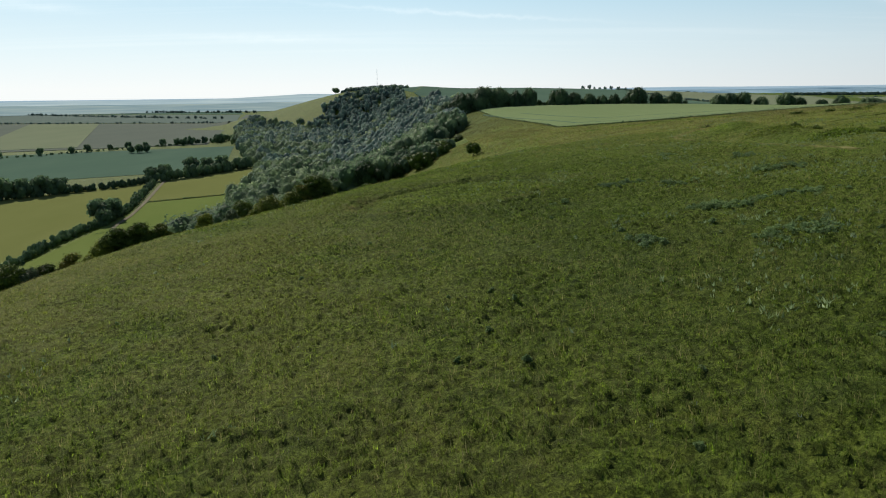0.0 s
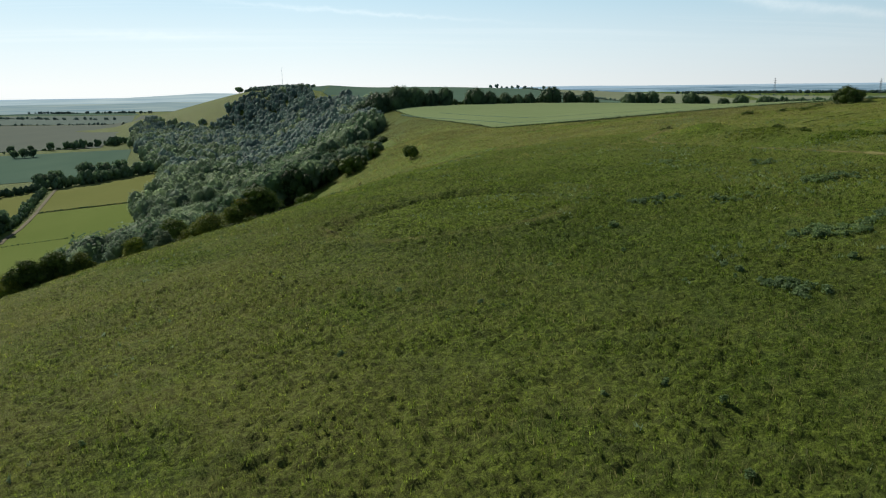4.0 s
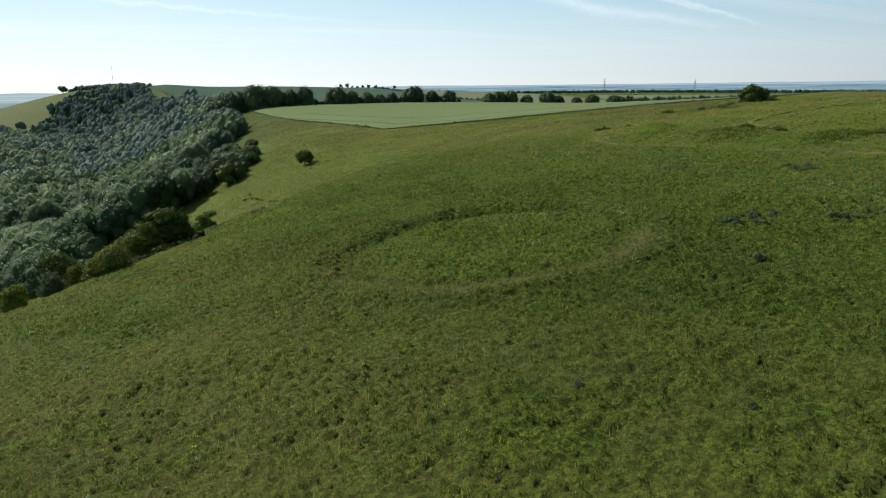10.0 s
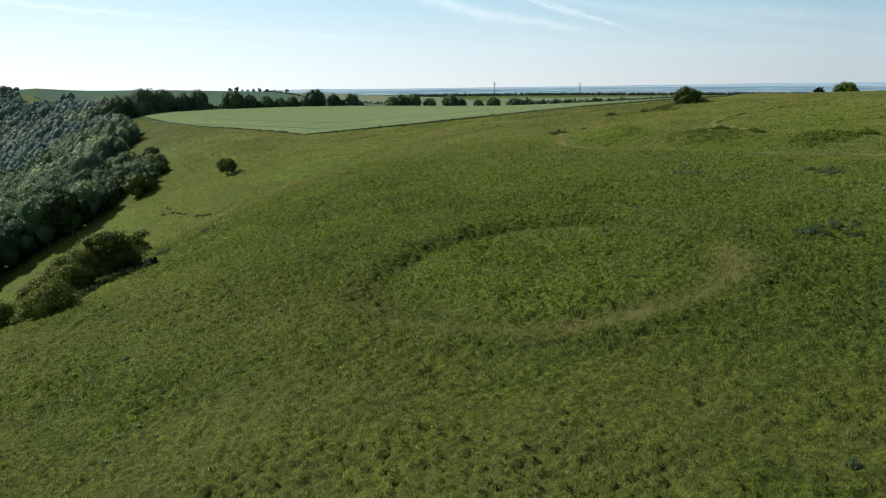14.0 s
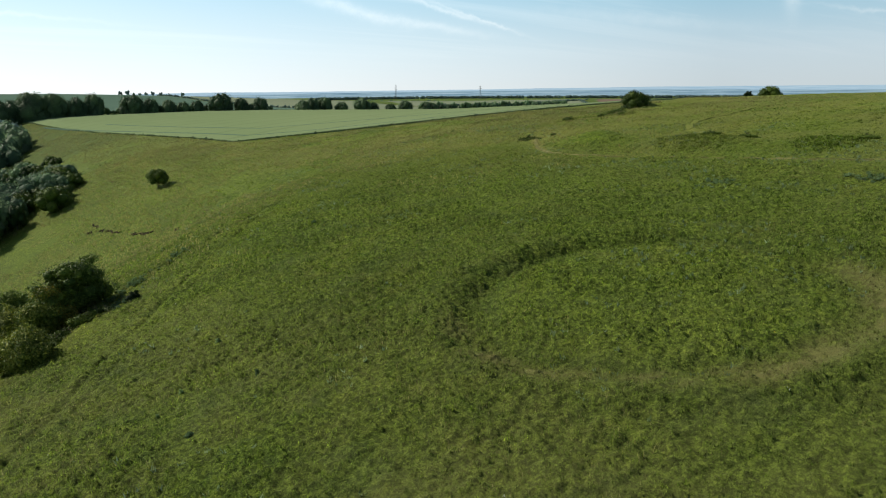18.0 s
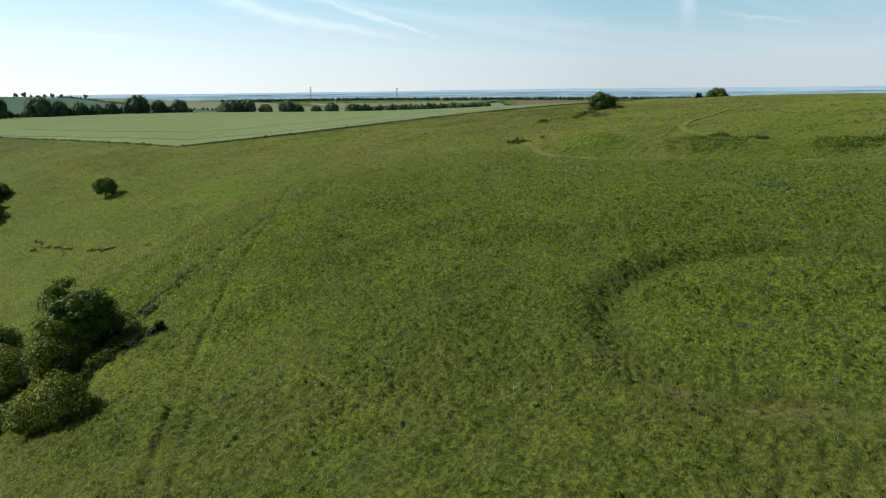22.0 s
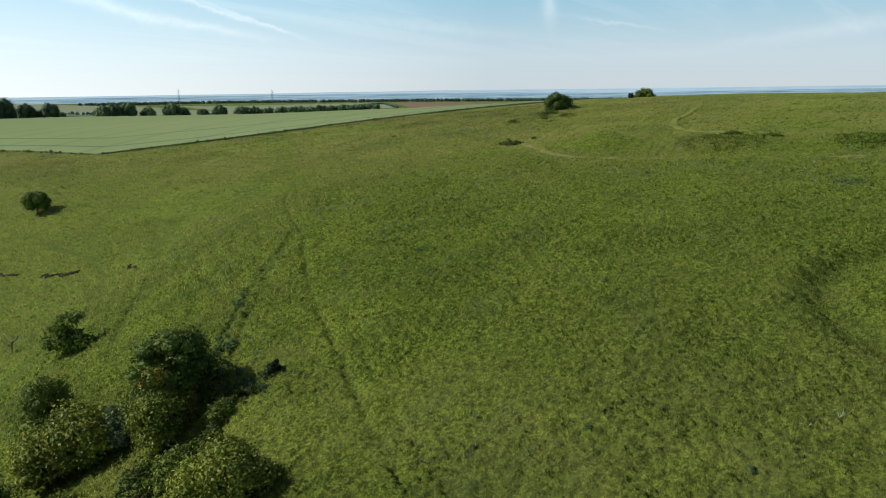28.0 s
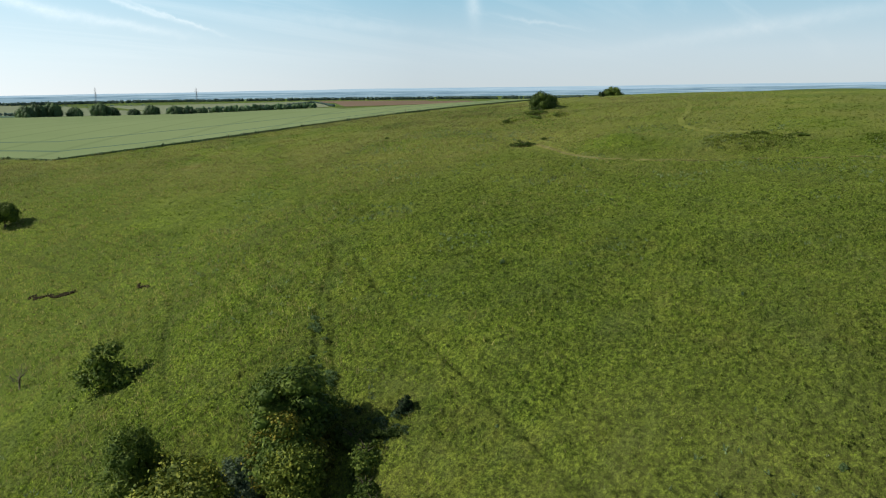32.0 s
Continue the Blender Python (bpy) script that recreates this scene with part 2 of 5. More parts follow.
def leaf_material(name, dark, mid, light, glow=0.3):
    """Leaves that vary one from another and let some light through."""
    m, tree, shader = node_material(name, 0.62, 0.15)
    g = tree.nodes.new("ShaderNodeNewGeometry")
    o = tree.nodes.new("ShaderNodeObjectInfo")
    c = ramp_node(tree, g.outputs["Random Per Island"], (0.0, dark), (0.55, mid), (1.0, light))
    tone = ramp_node(tree, o.outputs["Random"], (0.0, (0.60, 0.68, 0.66)), (1.0, (1.22, 1.24, 1.12)))
    c = mix_node(tree, 1.0, c, tone, "MULTIPLY")
    patch = ramp_node(tree, noise_node(tree, 0.09, 2, 0.5, position(tree)), (0.32, (0.66, 0.72, 0.78)), (0.68, (1.24, 1.27, 1.15)))
    c = mix_node(tree, 1.0, c, patch, "MULTIPLY")
    link(tree, c, shader.inputs["Base Color"])
    t = tree.nodes.new("ShaderNodeBsdfTranslucent")
    link(tree, c, t.inputs["Color"])
    mx = tree.nodes.new("ShaderNodeMixShader")
    mx.inputs["Fac"].default_value = glow
    link(tree, shader.outputs["BSDF"], mx.inputs[1])
    link(tree, t.outputs["BSDF"], mx.inputs[2])
    link(tree, mx.outputs["Shader"], tree.nodes["Material Output"].inputs["Surface"])
    return m


def plain_material(name, a, b, scale=3.0, rough=0.9, metal=0.0):
    m, tree, shader = node_material(name, rough, 0.03)
    shader.inputs["Metallic"].default_value = metal
    n = noise_node(tree, scale, 5, 0.6, position(tree))
    link(tree, ramp_node(tree, n, (0.3, a), (0.7, b)), shader.inputs["Base Color"])
    bump(tree, shader, n, 0.3, 0.03)
    return m


MAT_GRASS = grass_material()
MAT_BARK = plain_material("grey_bark", (0.06, 0.05, 0.04), (0.15, 0.13, 0.10), 6)
MAT_DEADWOOD = plain_material("bleached_wood", (0.10, 0.085, 0.07), (0.22, 0.19, 0.16), 9)
# oak, ash and whitebeam paled to stand in for haze over the wood
MAT_OAK = leaf_material("oak_leaves", (0.128, 0.192, 0.112), (0.150, 0.222, 0.130), (0.174, 0.252, 0.148), 0.5)
MAT_ASH = leaf_material("ash_leaves", (0.178, 0.238, 0.142), (0.202, 0.266, 0.160), (0.226, 0.294, 0.178), 0.54)
MAT_WHITEBEAM = leaf_material("whitebeam_leaves", (0.228, 0.284, 0.188), (0.254, 0.314, 0.208), (0.280, 0.344, 0.230), 0.54)
MAT_BEECH = leaf_material("beech_leaves", (0.062, 0.100, 0.052), (0.085, 0.132, 0.068), (0.112, 0.168, 0.086), 0.35)
MAT_HAWTHORN = leaf_material("hawthorn_leaves", (0.044, 0.072, 0.014), (0.082, 0.122, 0.021), (0.150, 0.185, 0.032), 0.2)
MAT_OLIVE = leaf_material("olive_hawthorn_leaves", (0.080, 0.110, 0.018), (0.165, 0.195, 0.030), (0.330, 0.320, 0.050), 0.22)
MAT_RUSSET = leaf_material("russet_hawthorn_leaves", (0.085, 0.100, 0.018), (0.165, 0.165, 0.026), (0.380, 0.270, 0.040), 0.22)
MAT_YEW = leaf_material("yew_leaves", (0.017, 0.033, 0.012), (0.030, 0.055, 0.017), (0.050, 0.083, 0.024), 0.12)
# leaves of far trees, with haze painted in as paler, bluer colour
MAT_HAZED_LEAF = leaf_material("hazed_far_leaves", (0.18, 0.24, 0.225), (0.20, 0.262, 0.245), (0.22, 0.285, 0.265), 0.55)
MAT_HAZED_OAK = leaf_material("hazed_oak_leaves", (0.160, 0.225, 0.220), (0.178, 0.246, 0.240), (0.196, 0.268, 0.260), 0.55)
MAT_HERB = leaf_material("thistle_leaves", (0.105, 0.150, 0.082), (0.180, 0.235, 0.140), (0.265, 0.320, 0.215), 0.55)


def blade_material(name, tint, glow):
    m, tree, shader = node_material(name, 0.55, 0.22)
    g = tree.nodes.new("ShaderNodeNewGeometry")
    tone = ramp_node(tree, g.outputs["Random Per Island"], (0.0, tuple(0.55 * v for v in tint)), (0.6, tint), (1.0, tuple(1.55 * v for v in tint)))
    own = tree.nodes.new("ShaderNodeAttribute")
    own.attribute_name = "wear_shade"
    tone = mix_node(tree, 1.0, tone, ramp_node(tree, own.outputs["Alpha"], (0.0, (0.58, 0.62, 0.66)), (0.55, (1.0, 1.0, 1.0)), (1.0, (1.45, 1.42, 1.2))), "MULTIPLY")
    c = mix_node(tree, 1.0, worn_shaded_grass(tree), tone, "MULTIPLY")
    link(tree, c, shader.inputs["Base Color"])
    t = tree.nodes.new("ShaderNodeBsdfTranslucent")
    link(tree, c, t.inputs["Color"])
    mx = tree.nodes.new("ShaderNodeMixShader")
    mx.inputs["Fac"].default_value = glow
    link(tree, shader.outputs["BSDF"], mx.inputs[1])
    link(tree, t.outputs["BSDF"], mx.inputs[2])
    link(tree, mx.outputs["Shader"], tree.nodes["Material Output"].inputs["Surface"])
    return m


MAT_BLADES = blade_material("grass_blades", (1.05, 1.17, 0.81), 0.6)
MAT_THISTLE = leaf_material("pale_thistle_leaves", (0.105, 0.155, 0.068), (0.185, 0.255, 0.120), (0.285, 0.360, 0.190), 0.55)
MAT_STRAW = leaf_material("grass_heads", (0.15, 0.138, 0.052), (0.245, 0.220, 0.090), (0.36, 0.32, 0.150), 0.5)
MAT_YELLOW = leaf_material("yellow_flowers", (0.35, 0.26, 0.02), (0.50, 0.38, 0.03), (0.65, 0.52, 0.05), 0.1)
MAT_WHITE = leaf_material("white_flowers", (0.45, 0.44, 0.38), (0.6, 0.58, 0.52), (0.75, 0.72, 0.66), 0.1)
MAT_CHALK = plain_material("chalk_track", (0.13, 0.125, 0.08), (0.21, 0.20, 0.14), 0.6)
MAT_MOWN = plain_material("mown_grass", (0.115, 0.145, 0.03), (0.185, 0.205, 0.055), 1.2, 1.0)
MAT_TRODDEN = plain_material("trodden_grass", (0.12, 0.128, 0.045), (0.20, 0.19, 0.08), 1.5, 1.0)
MAT_SOIL = plain_material("dark_soil", (0.012, 0.010, 0.006), (0.034, 0.026, 0.016), 3)
MAT_SALLOW = leaf_material("sallow_leaves", (0.100, 0.130, 0.075), (0.160, 0.200, 0.115), (0.240, 0.285, 0.170))
MAT_STEEL = plain_material("galvanised_steel", (0.18, 0.19, 0.20), (0.30, 0.31, 0.32), 2, 0.5, 0.8)
MAT_POST = plain_material("weathered_post", (0.10, 0.085, 0.065), (0.20, 0.17, 0.14), 8)
MAT_WHEAT = crop_material("green_wheat", (0.165, 0.226, 0.106), (0.202, 0.262, 0.130), turn=1.2, tram=0.011)
# dark wheat, barley and far green: haze painted in as greyer, bluer colour
MAT_DARKWHEAT = crop_material("hazed_dark_wheat", (0.086, 0.145, 0.108), (0.106, 0.168, 0.124), turn=0.2)
MAT_LEY = crop_material("mown_ley", (0.155, 0.178, 0.060), (0.190, 0.208, 0.078), turn=0.4)
MAT_PASTURE = crop_material("grazed_pasture", (0.130, 0.180, 0.052), (0.165, 0.210, 0.066), turn=0.9)
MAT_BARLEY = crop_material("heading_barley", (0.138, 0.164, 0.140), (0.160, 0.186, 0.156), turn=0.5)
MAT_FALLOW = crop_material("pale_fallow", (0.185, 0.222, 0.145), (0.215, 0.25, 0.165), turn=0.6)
MAT_HAZED_GREEN = crop_material("hazed_green_crop", (0.135, 0.180, 0.160), (0.170, 0.215, 0.190), turn=0.3)
MAT_PLOUGH = crop_material("bare_plough", (0.160, 0.120, 0.088), (0.208, 0.160, 0.120), turn=0.6)


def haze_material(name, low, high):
    """Far distance: a plain backdrop whose haze is painted in as a glow of its own."""
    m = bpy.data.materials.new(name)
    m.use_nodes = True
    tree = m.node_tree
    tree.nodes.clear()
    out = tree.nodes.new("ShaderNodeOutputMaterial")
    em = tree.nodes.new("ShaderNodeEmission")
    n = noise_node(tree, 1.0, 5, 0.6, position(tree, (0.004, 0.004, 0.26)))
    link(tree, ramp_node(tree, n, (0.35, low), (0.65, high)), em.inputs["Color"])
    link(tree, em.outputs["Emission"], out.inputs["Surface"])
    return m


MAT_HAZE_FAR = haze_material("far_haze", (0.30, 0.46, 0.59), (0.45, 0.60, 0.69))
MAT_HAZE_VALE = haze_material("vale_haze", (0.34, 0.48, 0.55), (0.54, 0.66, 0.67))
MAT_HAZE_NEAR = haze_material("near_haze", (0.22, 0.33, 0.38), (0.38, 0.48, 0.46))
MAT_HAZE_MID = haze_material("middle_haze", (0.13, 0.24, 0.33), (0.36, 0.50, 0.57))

# ---- the lie of the land ----
PLATEAU = (-0.271, 23.956, -10.990, 25.395, -11.015, -0.412, -41.490, 29.146, -34.538, 9.730)
EDGE_Y = np.array([-150, 0, 60, 120, 170, 220, 270, 320, 380, 520, 740, 1100, 1400, 1600, 2200, 3000, 5000.0])
EDGE_X = np.array([-60.2, -41.3, -33.8, -26.8, -6.1, 22.6, 26.5, 26.3, 34.0, 47.7, 40, -20, -225, -245, -120, 250, 900.0])
SHOULDER_Y = np.array([-200, 0, 60, 110, 130, 145, 158, 172, 190, 5000.0])
SHOULDER_X = np.array([-48, -38, -33.5, -32.5, -33.5, -38, -46, -60, -90, -90.0])
SCARP, FLOOR = 0.51, -65.0
RING = (2.0, 99.8, 13.4)


def hermite(q, ky, kv):
    m = np.gradient(kv, ky)
    i = np.clip(np.searchsorted(ky, q) - 1, 0, len(ky) - 2)
    h = ky[i + 1] - ky[i]
    t = np.clip((q - ky[i]) / h, 0, 1)
    return ((2 * t**3 - 3 * t**2 + 1) * kv[i] + (t**3 - 2 * t**2 + t) * h * m[i]
            + (3 * t**2 - 2 * t**3) * kv[i + 1] + (t**3 - t**2) * h * m[i + 1])


def lattice(ix, iy, seed):
    n = (ix.astype(np.int64) * 374761393 + iy.astype(np.int64) * 668265263 + seed * 974634541) & 0x7FFFFFFF
    n = ((n ^ (n >> 13)) * 1274126177) & 0x7FFFFFFF
    return ((n ^ (n >> 16)) & 0xFFFF) / 65535.0


def vnoise(x, y, size, seed):
    """Smooth value noise from -1 to 1 with cells of that many metres."""
    x, y = np.asarray(x, float) / size, np.asarray(y, float) / size
    ix, iy = np.floor(x), np.floor(y)
    u, v = x - ix, y - iy
    u, v = u * u * (3 - 2 * u), v * v * (3 - 2 * v)
    a, b = lattice(ix, iy, seed), lattice(ix + 1, iy, seed)
    c, d = lattice(ix, iy + 1, seed), lattice(ix + 1, iy + 1, seed)
    return 2 * ((a * (1 - u) + b * u) * (1 - v) + (c * (1 - u) + d * u) * v) - 1


def bell(x, y, cx, cy, rx, ry=None, turn=0.0):
    ry = ry or rx
    c, s = math.cos(turn), math.sin(turn)
    dx, dy = x - cx, y - cy
    return np.exp(-((dx * c + dy * s) / rx) ** 2 - ((dy * c - dx * s) / ry) ** 2)


def land(x, y):
    """The broad form: down, scarp, coombe, vale and the hills behind."""
    x, y = np.asarray(x, float), np.asarray(y, float)
    X, Y = np.tanh(np.maximum(x, -50) / 250), np.tanh((y - 120) / 350)
    c = PLATEAU
    top = (c[0] + c[1] * X + c[2] * Y + c[3] * X * X + c[4] * X * Y + c[5] * Y * Y + c[6] * X**3 + c[7] * X * X * Y
           + c[8] * X * Y * Y + c[9] * Y**3)
    top = top + 10 * np.exp(-((y - 1750) / 450) ** 2) / (1 + np.exp((x - 700) / 150))
    top = top + 7.5 * np.exp(-((y - 1750) / 380) ** 2) / ((1 + np.exp(np.clip((x - 620) / 80, -50, 50))) * (1 + np.exp(np.clip((-50 - x) / 18, -50, 50))))
    reach = np.clip((np.hypot(x, y) - 1500) / 1200, 0, 1)
    top = top - 18 * reach * reach * (3 - 2 * reach) / (1 + np.exp(np.clip((600 - x) / 120, -50, 50)))
    top = top - 1.2 * bell(x, y, 60, 290, 90, 50)
    side = (SCARP - 0.27 * np.exp(-((y - 1560) / 190) ** 2)) * (x - hermite(y, EDGE_Y, EDGE_X))
    m, w = np.minimum(top, side), 6.3
    h = m - w * np.log(np.exp(-np.minimum((top - m) / w, 50)) + np.exp(-np.minimum((side - m) / w, 50)))
    # a fuller shoulder of the scarp south of the scrub
    out = np.clip((hermite(y, SHOULDER_Y, SHOULDER_X) - x) / 6, -40, 40)
    h = h + 6.2 * np.tanh(0.16 * np.log1p(np.exp(out)) * 6 / 6.2)
    f = FLOOR + 35 * bell(x, y, -900, 4000, 500)
    m, w = np.maximum(h, f), 5.0
    return m + w * np.log(np.exp(np.maximum((h - m) / w, -50)) + np.exp(np.maximum((f - m) / w, -50)))


CUSHION = (0.54, 41)


def cushion(jx, jy):
    """Place, radius and height of the cushion of turf that grows in each cell."""
    cell, seed = CUSHION
    return ((jx + lattice(jx, jy, seed)) * cell, (jy + lattice(jx, jy, seed + 1)) * cell,
            cell * (0.40 + 0.34 * lattice(jx, jy, seed + 2)), 0.10 + 0.24 * lattice(jx, jy, seed + 3))


def tussocks(x, y):
    """Rounded cushions of turf of uneven size, and the gaps between them."""
    ix, iy = np.floor(x / CUSHION[0]), np.floor(y / CUSHION[0])
    best = np.zeros(np.shape(x))
    for dx in (-1, 0, 1):
        for dy in (-1, 0, 1):
            cx, cy, size, high = cushion(ix + dx, iy + dy)
            d = ((x - cx) ** 2 + (y - cy) ** 2) / (size * size)
            best = np.maximum(best, high * np.maximum(1 - d, 0))
    return best


def ground_z(x, y):
    """The turf itself: the land with the ring ditch, the old earthworks and the lumps of the sward."""
    x, y = np.asarray(x, float), np.asarray(y, float)
    z = land(x, y)
    r = np.hypot(x - RING[0], y - RING[1]) + 0.5 * vnoise(x, y, 7, 3)
    z = z - (0.48 + 0.28 * (y - RING[1]) / np.maximum(r, 5)) * np.exp(-((r - RING[2] - 0.1) / 1.5) ** 2) + 0.36 * np.exp(-((r - RING[2] - 3.4) / 1.6) ** 2)
    z = z + 0.13 * np.exp(-((r - 6.5) / 2.6) ** 2) + 0.10 * bell(x, y, RING[0], RING[1], 3)
    z = z - 1.5 * bell(x, y, 230, 110, 90, 60)
    # spoil heaps and pits along the brow
    z = z - 1.0 * bell(x, y, 67, 180, 4, 3) + 1.5 * bell(x, y, 65, 160, 6, 5) + 1.0 * bell(x, y, 66, 137, 5, 8) + 0.9 * bell(x, y, 67.5, 118, 4, 5.5) + 0.5 * bell(x, y, 68, 164, 4, 5)
    z = z - 1.2 * bell(x, y, 57, 140, 5, 24) + 0.9 * bell(x, y, 138, 200, 7, 2.2, 0.3) + 0.5 * bell(x, y, 119, 193, 5, 2, 0.3) - 1.1 * bell(x, y, 112, 198, 10, 2, 0.3) + 1.0 * bell(x, y, 160, 205, 14, 6)
    near = np.clip(1.3 - np.hypot(x, y - 120) / 330, 0, 1)
    lumps = 0.09 * vnoise(x, y, 2.3, 5) + 0.08 * vnoise(x, y, 1.2, 6) + 0.15 * vnoise(x, y, 9, 7)
    fine = np.clip((62 - np.abs(x + 5)) / 8, 0, 1) * np.clip((96 - np.abs(y - 106)) / 8, 0, 1)
    lumps = lumps + fine * (1 + 0.35 * vnoise(x, y, 5, 9)) * tussocks(x, y) + (1 - fine) * 0.20 * vnoise(x, y, 0.76, 8)
    steep = 1 / (1 + np.exp((x - hermite(y, EDGE_Y, EDGE_X) - 4) / 5)) * np.clip((y - 100) / 60, 0, 1)
    tread = 0.19 * np.sin(z * 6.5 + 2.2 * vnoise(x, y, 11, 23)) * np.clip(0.3 + vnoise(x, y, 8, 24), 0, 1)
    return z + near * (lumps + steep * tread)


def at(x, y, dz=0.0):
    return float(ground_z(np.array([x]), np.array([y]))[0]) + dz


# ---- building blocks ----
def mesh_from(name, verts, faces, material, smooth=False):
    """A mesh from numpy arrays, all faces with the same number of corners."""
    me = bpy.data.meshes.new(name)
    verts, faces = np.asarray(verts, np.float32), np.asarray(faces, np.int32)
    n, k = faces.shape
    me.vertices.add(len(verts))
    me.vertices.foreach_set("co", verts.ravel())
    me.loops.add(n * k)
    me.loops.foreach_set("vertex_index", faces.ravel())
    me.polygons.add(n)
    me.polygons.foreach_set("loop_start", np.arange(0, n * k, k, dtype=np.int32))
    me.polygons.foreach_set("use_smooth", np.full(n, smooth))
    me.materials.append(material)
    me.update(calc_edges=True)
    return me


def link_part(name, me, parent=None, label=""):
    ob = new(name, me)
    ob.parent = parent
    return tagged(ob, label)


def empty(name, m, label, category, group="", kind=""):
    ob = new(name)
    ob.matrix_world = m
    return tagged(ob, label, category, group, kind)


def tube(path, radii, sides=6):
    """Rings of a bent, tapering tube as verts and quads."""
    path = np.asarray(path, float)
    verts, faces = [], []
    for i, (p, r) in enumerate(zip(path, radii)):
        d = path[min(i + 1, len(path) - 1)] - path[max(i - 1, 0)]
        d = d / (np.linalg.norm(d) + 1e-9)
        u = np.cross(d, (0.3, 1, 0.1))
        u /= np.linalg.norm(u)
        v = np.cross(d, u)
        for k in range(sides):
            a = 2 * math.pi * k / sides
            verts.append(p + r * (u * math.cos(a) + v * math.sin(a)))
    for i in range(len(path) - 1):
        for k in range(sides):
            a, b = i * sides + k, i * sides + (k + 1) % sides
            faces.append((a, b, b + sides, a + sides))
    return verts, faces


def join_tubes(list_of):
    verts, faces = [], []
    for v, f in list_of:
        n = len(verts)
        verts += list(v)
        faces += [tuple(i + n for i in q) for q in f]
    return np.array(verts), np.array(faces)


def leaf_cloud(lobes, count, size, rng, inner=0.78, sag=0.0, loose=0.42, ragged=0.0):
    """Leaves or sprays over lobes (cx, cy, cz, rx, ry, rz): diamond quads facing mostly outwards, at uneven depth."""
    lobes = np.asarray(lobes, float)
    area = (lobes[:, 3] * lobes[:, 4] + lobes[:, 3] * lobes[:, 5]) + 1e-6
    pick = rng.choice(len(lobes), count, p=area / area.sum())
    d = rng.normal(size=(count, 3))
    d /= np.linalg.norm(d, axis=1)[:, None]
    d[:, 2] = np.where(rng.random(count) < 0.6, np.abs(d[:, 2]), d[:, 2])
    L = lobes[pick]
    depth = inner + (1.06 - inner) * rng.random(count) ** 0.6 + 0.16 * (rng.random(count) > 0.9) + ragged * rng.random(count) * (rng.random(count) > 0.8)
    p = L[:, :3] + d * L[:, 3:] * depth[:, None]
    normal = d / L[:, 3:]
    normal /= np.linalg.norm(normal, axis=1)[:, None]
    normal = normal + rng.normal(scale=loose, size=(count, 3))
    normal /= np.linalg.norm(normal, axis=1)[:, None]
    a = np.cross(normal, rng.normal(size=(count, 3)))
    a /= np.linalg.norm(a, axis=1)[:, None]
    b = np.cross(normal, a)
    s = size * (0.55 + 0.9 * rng.random(count))[:, None]
    v = np.stack([p - a * s, p + b * s * 0.62 - normal * s * sag, p + a * s, p - b * s * 0.62 - normal * s * sag], 1).reshape(-1, 3)
    f = np.arange(count * 4).reshape(-1, 4)
    return v, f


def cores(lobes, rng, shrink=0.8, rings=4, sides=7):
    """Dull inner masses that close a crown, one to each lobe."""
    verts, faces = [], []
    for cx, cy, cz, rx, ry, rz in lobes:
        n = len(verts)
        for i in range(rings + 1):
            th = math.pi * (0.06 + 0.88 * i / rings)
            for k in range(sides):
                ph = 2 * math.pi * (k + 0.5 * (i % 2)) / sides
                w = shrink * (0.86 + 0.2 * rng.random())
                verts.append((cx + rx * w * math.sin(th) * math.cos(ph), cy + ry * w * math.sin(th) * math.sin(ph), cz + rz * w * math.cos(th)))
        for i in range(rings):
            for k in range(sides):
                a, b = n + i * sides + k, n + i * sides + (k + 1) % sides
                faces.append((a, a + sides, b + sides, b))
    return np.array(verts), np.array(faces)


def crown_lobes(rng, height, width, base, lobes, squat=1.0, spread=0.42):
    """Lobes for a crown of that height and width whose foliage starts at base."""
    out = []
    mid, half = (height + base) / 2, (height - base) / 2
    for i in range(lobes):
        u = (i + 0.5) / lobes
        ph = i * 2.399963 + rng.random() * 0.7
        z = 1 - 1.75 * u
        rr = (math.sqrt(max(0.05, 1 - z * z)) if z > 0 else 0.90 + 0.10 * z) * (0.62 + 0.2 * rng.random())
        s = spread * (0.75 + 0.5 * rng.random())
        out.append((rr * math.cos(ph) * width / 2, rr * math.sin(ph) * width / 2, mid + z * half * 0.68,
                    s * width / 2, s * width / 2, s * half * squat * 1.05))
    out.append((0, 0, mid, width * 0.30, width * 0.30, half * 0.72))
    return out


def bush_lobes(rng, height, length, width, lobes):
    """A low, uneven mass of lobes along a line, as hawthorns grow together."""
    out = []
    for i in range(lobes):
        u = 2 * rng.random() - 1
        a = rng.random() * 6.283
        taper = math.sqrt(max(0.1, 1 - u * u * 0.85))
        r = (0.09 + 0.13 * rng.random()) * min(width, height * 1.4)
        h = height * taper * (0.25 + 0.75 * rng.random()) - r * 0.7
        across = (width / 2 - r * 0.7) * taper * math.sqrt(rng.random()) * (1 - 0.45 * max(0, h) / height)
        out.append((u * (length / 2 - r * 0.6), across * math.sin(a), max(h, r * 0.35), r * (1 + 0.3 * rng.random()), r * (1 + 0.3 * rng.random()), r * (0.75 + 0.3 * rng.random())))
    out.append((0, 0, height * 0.26, length * 0.33, width * 0.33, height * 0.36))
    return out


def bush_kind(seed, height, length, width, lobes, leaves, leaf, material, shrink=0.66):
    rng = np.random.default_rng(seed)
    L = bush_lobes(rng, height, length, width, lobes)
    return (trunk_mesh("trunk", height * 0.8, 0.12, 0.3, width, rng, 6, None, 5), foliage_mesh("crown", L, leaves, leaf, rng, material, shrink, 4, 7, 0.55, 0.55))


